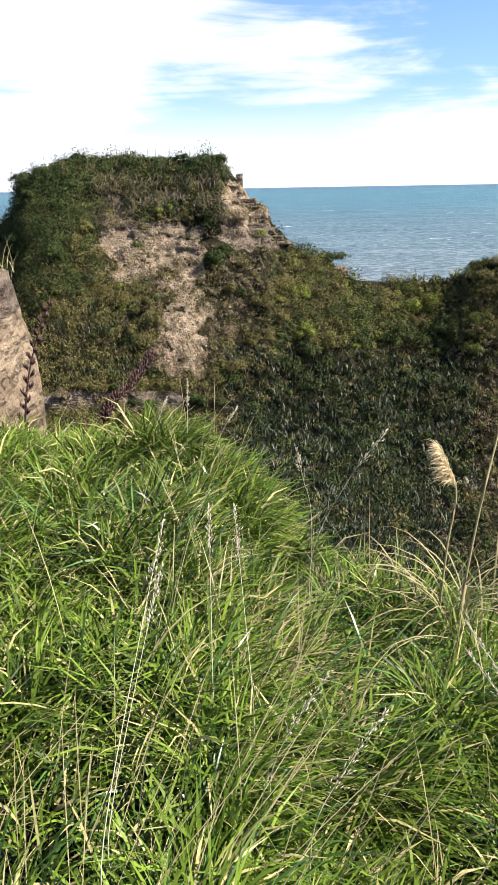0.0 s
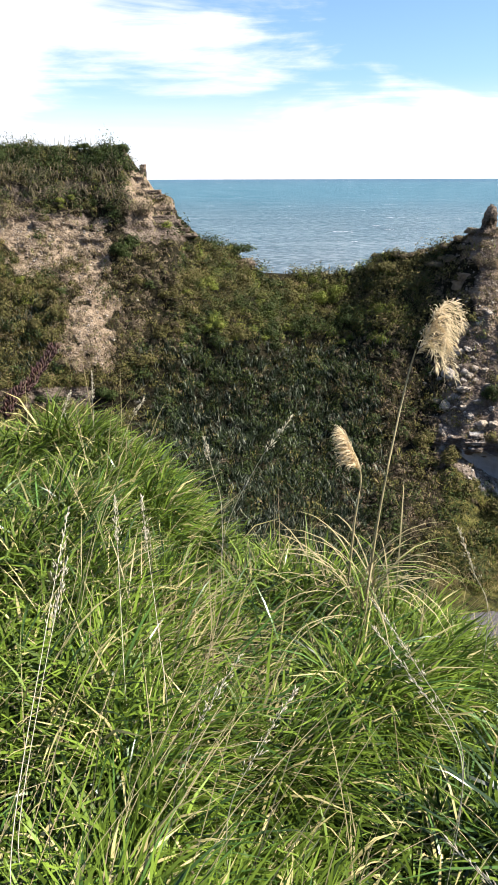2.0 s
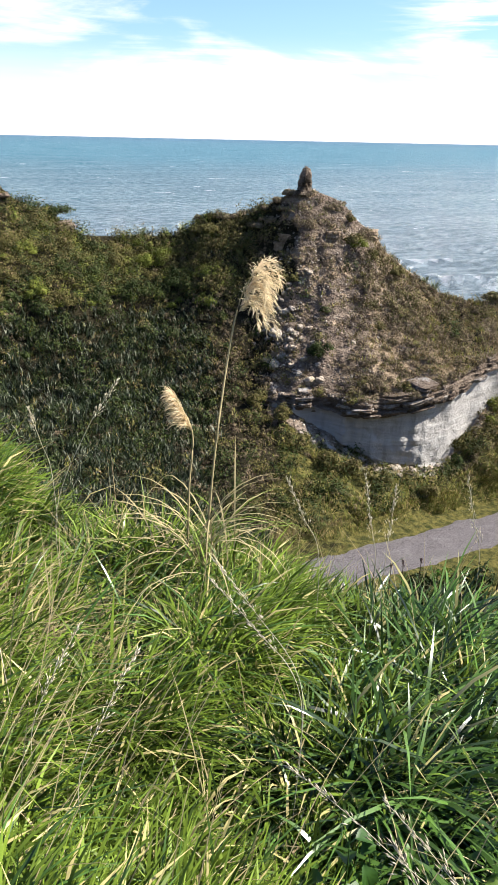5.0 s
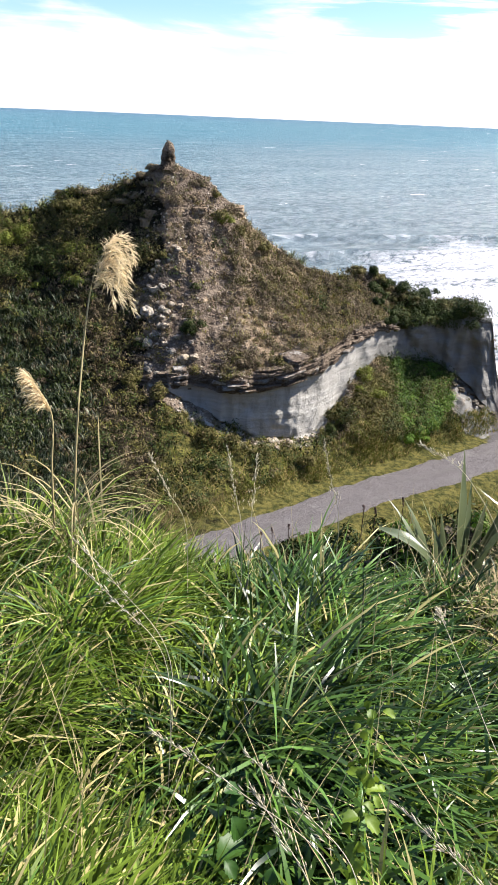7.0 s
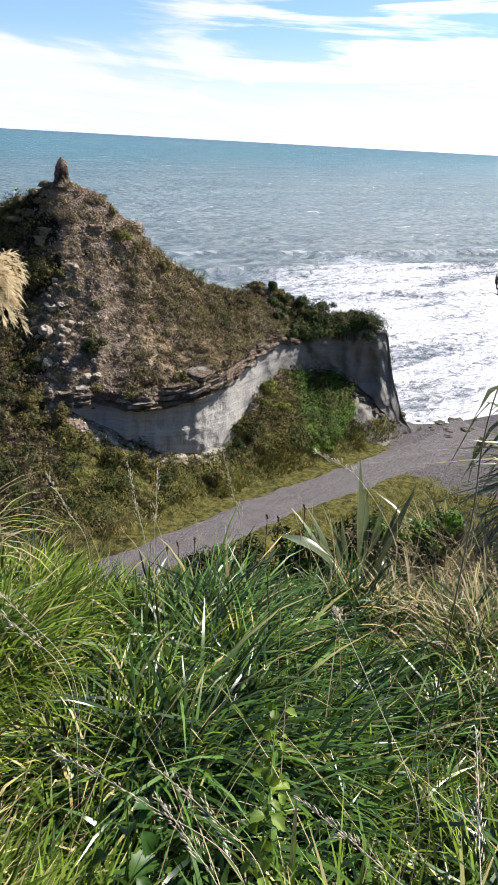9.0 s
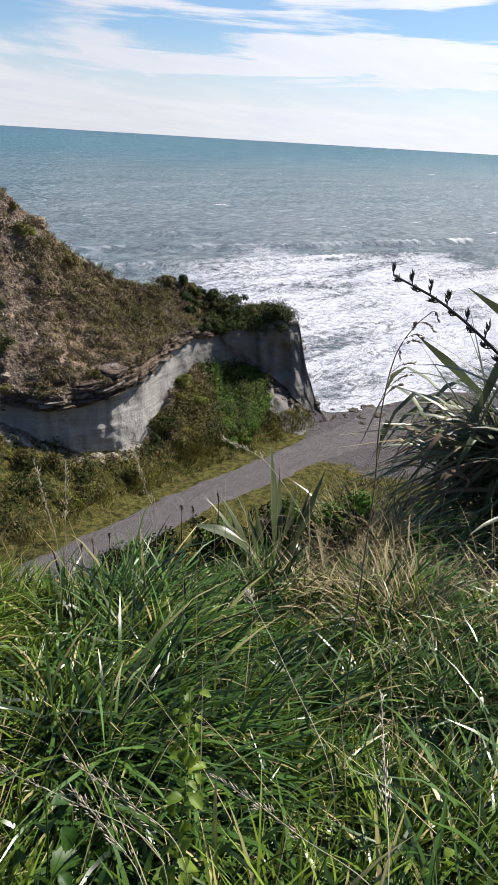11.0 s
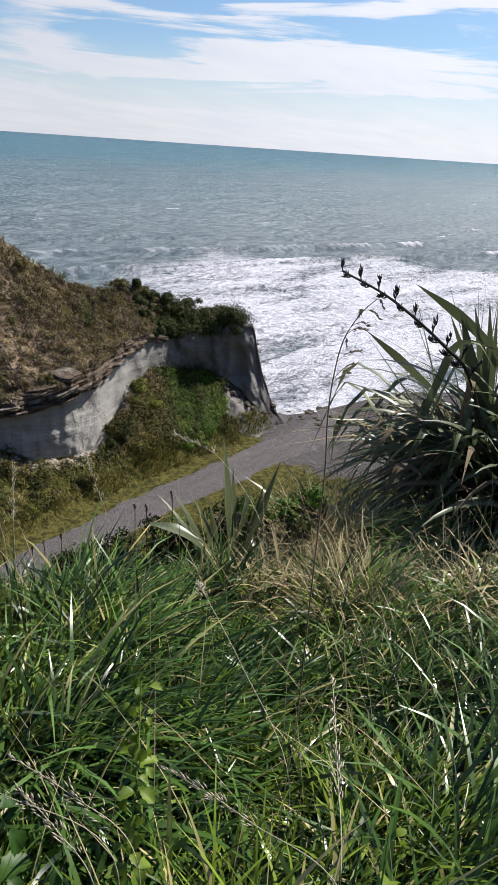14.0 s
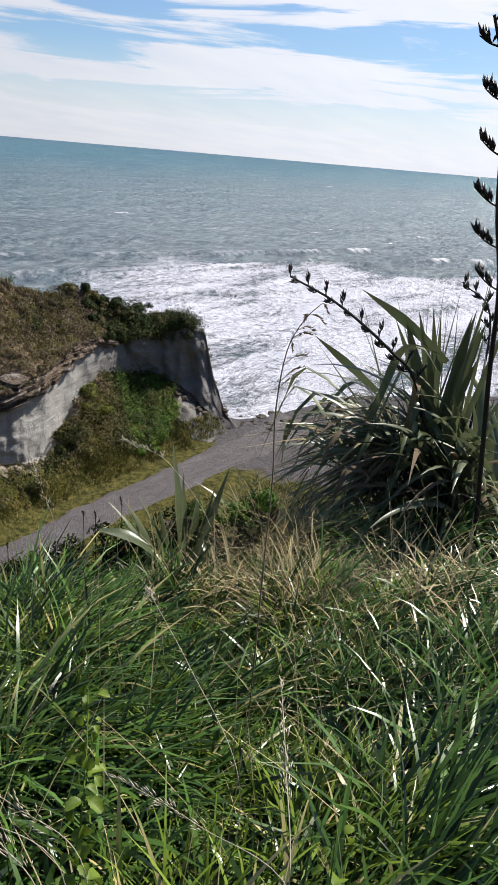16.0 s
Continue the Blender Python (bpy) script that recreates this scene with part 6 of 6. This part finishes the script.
# the tall brown panicle before the sea
def panicle():
    husk = leaf_material("brown_panicle", (0.10, 0.08, 0.05), (0.26, 0.21, 0.14), (0.36, 0.3, 0.2), 0.2, 0.7, 0.2, 0.2, 4.0)
    g = float(ground_z(np.array([1.86]), np.array([0.82]))[0])
    stem = curve_points([(1.86, 0.82, g), (1.862, 0.823, 18.7), (1.862, 0.823, 18.996), (1.856, 0.832, 19.185), (1.859, 0.828, 19.328), (1.868, 0.813, 19.433), (1.888, 0.779, 19.511), (1.906, 0.745, 19.555)], 50)
    t = thing("tall_panicle", stem[0], "tall brown grass stalk with an open drooping panicle", "grass stalk")
    st = part("stem", tube(stem, 0.0032, 0.0012, 5), husk, t, flat=False)
    for z, to in ((19.555, (1.915, 0.728, 19.53)), (19.52, (1.912, 0.735, 19.50)), (19.47, (1.900, 0.758, 19.475)), (19.44, (1.898, 0.762, 19.462)), (19.36, (1.892, 0.771, 19.40)), (19.31, (1.893, 0.770, 19.365)), (19.29, (1.885, 0.785, 19.33)), (19.52, (1.885, 0.782, 19.50)), (19.43, (1.872, 0.806, 19.415))):
        b = stem[np.argmin(np.abs(stem[:, 2] - z))]
        to = np.array(to)
        twig = curve_points([b, (b + to) / 2 + np.array([0, 0, 0.012]), to], 12)
        n = 26
        u = rng.uniform(0.25, 1.0, n)
        p = np.stack([np.interp(u, np.linspace(0, 1, 12), twig[:, j]) for j in range(3)], -1)
        v, f = spindles(p, (to - b) / np.linalg.norm(to - b) + rng.normal(0, 0.3, (n, 3)), rng.uniform(0.008, 0.016, n), np.full(n, 0.0032))
        tw = tube(twig, 0.0009, 0.0005, 4)
        part("branch", (np.concatenate([v, tw[0]]), np.concatenate([f, np.concatenate([tw[1][:, :3], tw[1][:, [0, 2, 3]]]) + len(v)])), husk, st)


panicle()


# straw tussocks along the brow, before the large flax
a = np.radians(rng.uniform(58, 84, 34))
r = rng.uniform(2.9, 4.0, 34)
c = np.stack([r * np.sin(a), r * np.cos(a), ground_z(r * np.sin(a), r * np.cos(a)) + 0.03], -1)
tagged(mesh_object("straw_tussock", *tufts(c, 9, 0.40, 0.009, 0.7, 1.5, 5), STRAW, False), "dry straw tussocks on the brow of the bank", "grass", kind="stuff")

# broad-leaved weeds in the grass
def heart_leaf(at, size, heading, tilt):
    a = np.linspace(0, 2 * np.pi, 27, endpoint=False)
    rr_ = size * (0.50 + 0.30 * np.cos(a) + 0.12 * np.cos(2 * a)) * np.where(np.arange(27) % 2 == 0, 1.06, 0.90)
    x, y = rr_ * np.sin(a), rr_ * np.cos(a)
    z = 0.45 * np.abs(x) - 0.45 * (y * y) / size
    v = np.vstack([[0, 0, 0.02 * size], np.stack([x, y, z], -1)])
    m = np.array(Euler((tilt, 0, heading)).to_matrix())
    f = np.array([(0, 1 + k, 1 + (k + 1) % 27) for k in range(27)])
    return v @ m.T + np.asarray(at), f


def weed(pts, leaves, size, mat, label):
    line = curve_points(pts, 20)
    t = thing("weed", line[0], label, "weed")
    part("stem", tube(line, 0.003, 0.0015, 5), mat, t, flat=False)
    for k in range(leaves):
        s = (k + 0.5) / leaves
        p = np.array([np.interp(s, np.linspace(0, 1, 20), line[:, j]) for j in range(3)])
        h = rng.uniform(0, 6.28)
        off = np.array([-math.sin(h), math.cos(h), rng.uniform(-0.5, 0.3)]) * size * rng.uniform(0.2, 1.3)
        part("leaf", heart_leaf(p + off, size * (1.1 - 0.45 * s) * rng.uniform(0.5, 1.3), h, rng.uniform(-1.4, 0.6)), mat, t)


weed([(0.88, 0.62, 18.2), (0.88, 0.62, 18.52), (0.97, 0.70, 18.61), (1.07, 0.80, 18.70)], 52, 0.032, WEED, "yellow-green climbing weed with toothed leaves")
weed([(1.08, 0.12, 18.2), (1.09, 0.12, 18.55), (1.13, 0.14, 18.68)], 11, 0.045, WEED, "yellow-green broad-leaved weed low in the grass")
weed([(0.72, 0.98, 18.05), (0.74, 0.97, 18.25), (0.76, 1.0, 18.38)], 9, 0.065, DOCK, "dark broad-leaved dock among the grass")
weed([(0.80, 0.80, 18.05), (0.82, 0.80, 18.22), (0.83, 0.82, 18.34)], 8, 0.06, DOCK, "dark broad-leaved dock among the grass")


# the tan earth bluff beyond the bank
def bluff():
    at = np.array((-5.42, 11.6, 13.42))
    rows, a = np.linspace(0, 1, 40), np.linspace(0, 2 * np.pi, 60, endpoint=False)
    T, A = np.meshgrid(rows, a, indexing="ij")
    prof = np.interp(rows, [0, 0.45, 0.7, 0.85, 0.93, 0.985, 1.0], [1.85, 1.72, 1.66, 1.60, 1.54, 1.50, 0.0])
    v = np.stack([np.cos(A) * prof[:, None] * 0.95, np.sin(A) * prof[:, None] * 1.2, T * 5.45], -1).reshape(-1, 3)
    v += v * np.array([1, 1, 0]) * ((fbm(v * np.array([1.2, 1.2, 0.6]) + 9, 5, 0.6, seed=6) - 0.5) * 0.35)[:, None]
    t = thing("earth_bluff", at, "sunlit tan earth bluff with a grassy top", "bluff")
    body = part("bank_face", (v + at, sheet_faces(40, 60, True)), HILL, t, "crumbling tan earth", flat=False)
    attribute(body, "rock", np.full(len(v), 1.0))
    attribute(body, "pale", 1.2 * smooth(v[:, 2], 4.75, 4.5))
    n = 420
    top_ = np.stack([rng.uniform(0.5, 1.45, n), rng.normal(-0.3, 0.5, n), rng.uniform(5.1, 5.4, n)], -1) + at
    tagged(part("tuft", blades(top_, rng.uniform(0, 6.28, n), np.abs(rng.normal(0.3, 0.25, n)), rng.uniform(0.3, 1.4, n), rng.uniform(0.3, 0.75, n), np.full(n, 0.014), 4), leaf_material("bluff_grass", (0.12, 0.14, 0.03), (0.35, 0.32, 0.12), (0.5, 0.42, 0.2), 0.4, 0.6), t, "straw and green grass"), kind="stuff")


bluff()


# ---- the grass of the bank ----
def tussocks(n, per, r0, r1, length, width, lean, curl, spread, wind, steps, a0, a1, loose=0.8):
    """Blades springing from tussock crowns, combed by the wind; loose is how far each goes its own way."""
    c = bank_points(n, r0, r1, a0, a1)
    k = np.repeat(np.arange(n), per)
    m = len(k)
    away = rng.uniform(0, 2 * np.pi, m)
    d = np.sqrt(rng.random(m)) * spread * rng.uniform(0.7, 1.5, n)[k]
    x, y = c[k, 0] + np.sin(away) * d, c[k, 1] + np.cos(away) * d
    b = np.stack([x, y, ground_z(x, y) - 0.02], -1)
    gust = (fbm(c * 1.1, 2, seed=13)[k] - 0.5) * 2.2
    wx, wy = wind[0] * np.cos(gust) - wind[1] * np.sin(gust), wind[0] * np.sin(gust) + wind[1] * np.cos(gust)
    pull = np.stack([np.sin(away) * loose + wx + rng.normal(0, 0.7, m), np.cos(away) * loose + wy + rng.normal(0, 0.7, m)], -1)
    head = np.arctan2(pull[:, 0], pull[:, 1])
    mound = 0.58 + 0.62 * smooth(fbm(c * np.array([1.25, 1.25, 0.3]), 2, seed=29), 0.3, 0.7)
    mound *= 1 - 0.5 * smooth(np.hypot(c[:, 0] - 2.5, c[:, 1] - 1.75), 0.75, 0.45)
    size = (mound * rng.uniform(0.8, 1.15, n))[k] * (1.12 - 0.4 * d / spread)
    ln = np.abs(rng.normal(lean, 0.30, m)) + 0.5 * d / spread * lean
    return blades(b, head, ln, rng.uniform(0.4, 1.0, m) * curl, length * size * rng.uniform(0.6, 1.1, m), width * rng.uniform(0.55, 1.3, m), steps, twist=rng.normal(0, 0.5, m))


fine = merged(
    tussocks(380, 138, 0.75, 4.3, 0.43, 0.0098, 0.42, 1.7, 0.165, (0.35, 0.05), 3, -34, 38),
    tussocks(70, 95, 3.4, 4.7, 0.30, 0.0098, 0.45, 1.7, 0.18, (0.3, 0.05), 3, -34, 16),
    tussocks(80, 92, 1.9, 3.7, 0.40, 0.0095, 0.50, 1.7, 0.18, (0.4, -0.1), 5, 30, 70),
    tussocks(58, 95, 0.9, 3.0, 0.46, 0.0090, 0.6, 1.5, 0.17, (0.3, -0.3), 5, 58, 82))
tagged(mesh_object("grass", *fine, GRASS, True), "long lush yellow-green grass on the bank", "grass", kind="stuff")
coarse = merged(
    tussocks(30, 60, 2.85, 3.45, 0.50, 0.0110, 0.4, 1.0, 0.12, (0.2, -0.2), 5, 34, 62),
    tussocks(34, 90, 2.2, 3.3, 0.50, 0.0090, 0.7, 1.4, 0.18, (0.4, -0.5), 5, 62, 82, 0.5),
    tussocks(270, 100, 0.7, 4.2, 0.58, 0.0135, 0.80, 1.25, 0.17, (0.55, -0.55), 4, 32, 95, 0.5),
    tussocks(18, 12, 0.85, 2.3, 0.75, 0.0125, 0.85, 1.1, 0.15, (0.5, -0.5), 7, 42, 76, 0.5),
    tussocks(46, 70, 0.8, 3.6, 0.52, 0.0080, 0.6, 1.4, 0.18, (0.4, -0.2), 6, -30, 24))
tagged(mesh_object("coarse_grass", *coarse, COARSE, True), "coarse glossy dark green grass lying over", "grass", kind="stuff")
faded = merged(
    tussocks(46, 80, 2.8, 4.1, 0.56, 0.0048, 0.45, 1.4, 0.17, (0.1, 0.3), 5, 54, 72),
    tussocks(60, 34, 1.0, 3.9, 0.45, 0.0042, 0.7, 1.3, 0.20, (0.5, 0.2), 5, -30, 30),
    tussocks(18, 44, 2.4, 3.3, 0.60, 0.0052, 0.6, 1.4, 0.18, (-0.1, -0.2), 5, 62, 82),
    tussocks(16, 60, 1.6, 2.7, 0.50, 0.0042, 0.75, 1.2, 0.22, (0.5, 0.4), 5, -12, 8),
    tussocks(34, 30, 1.5, 3.4, 0.55, 0.0050, 0.7, 1.3, 0.20, (0.3, -0.3), 5, 54, 82),
    tussocks(44, 12, 1.0, 3.6, 0.50, 0.0050, 0.85, 1.0, 0.20, (0.5, -0.4), 5, 30, 90))
tagged(mesh_object("faded_grass", *faded, STRAW, True), "withered straw-coloured grass among the green", "grass", kind="stuff")
n = 46
k = rng.random(n)
b = np.where((k < 0.5)[:, None], (-0.44, 1.35, 18.32), (-0.12, 1.30, 18.32)) + rng.normal(0, 0.13, (n, 3)) * [1, 1.6, 0.3]
fall = blades(b, rng.normal(0.12, 0.3, n) + 0.6 * (k > 0.5), np.abs(rng.normal(1.02, 0.16, n)), rng.uniform(0.05, 0.5, n), rng.uniform(0.35, 0.8, n), np.full(n, 0.0026), 6)
n = 520
b = bank_points(n, 0.7, 4.2, -30, 92)
dry = blades(b, rng.normal(0.9, 1.0, n), np.abs(rng.normal(0.65, 0.3, n)), rng.uniform(0.1, 0.9, n), rng.uniform(0.40, 0.75, n), np.full(n, 0.0028), 6)
tagged(mesh_object("dry_stems", *merged(dry, fall), STRAW, False), "thin dry straw stems through the grass", "grass", kind="stuff")
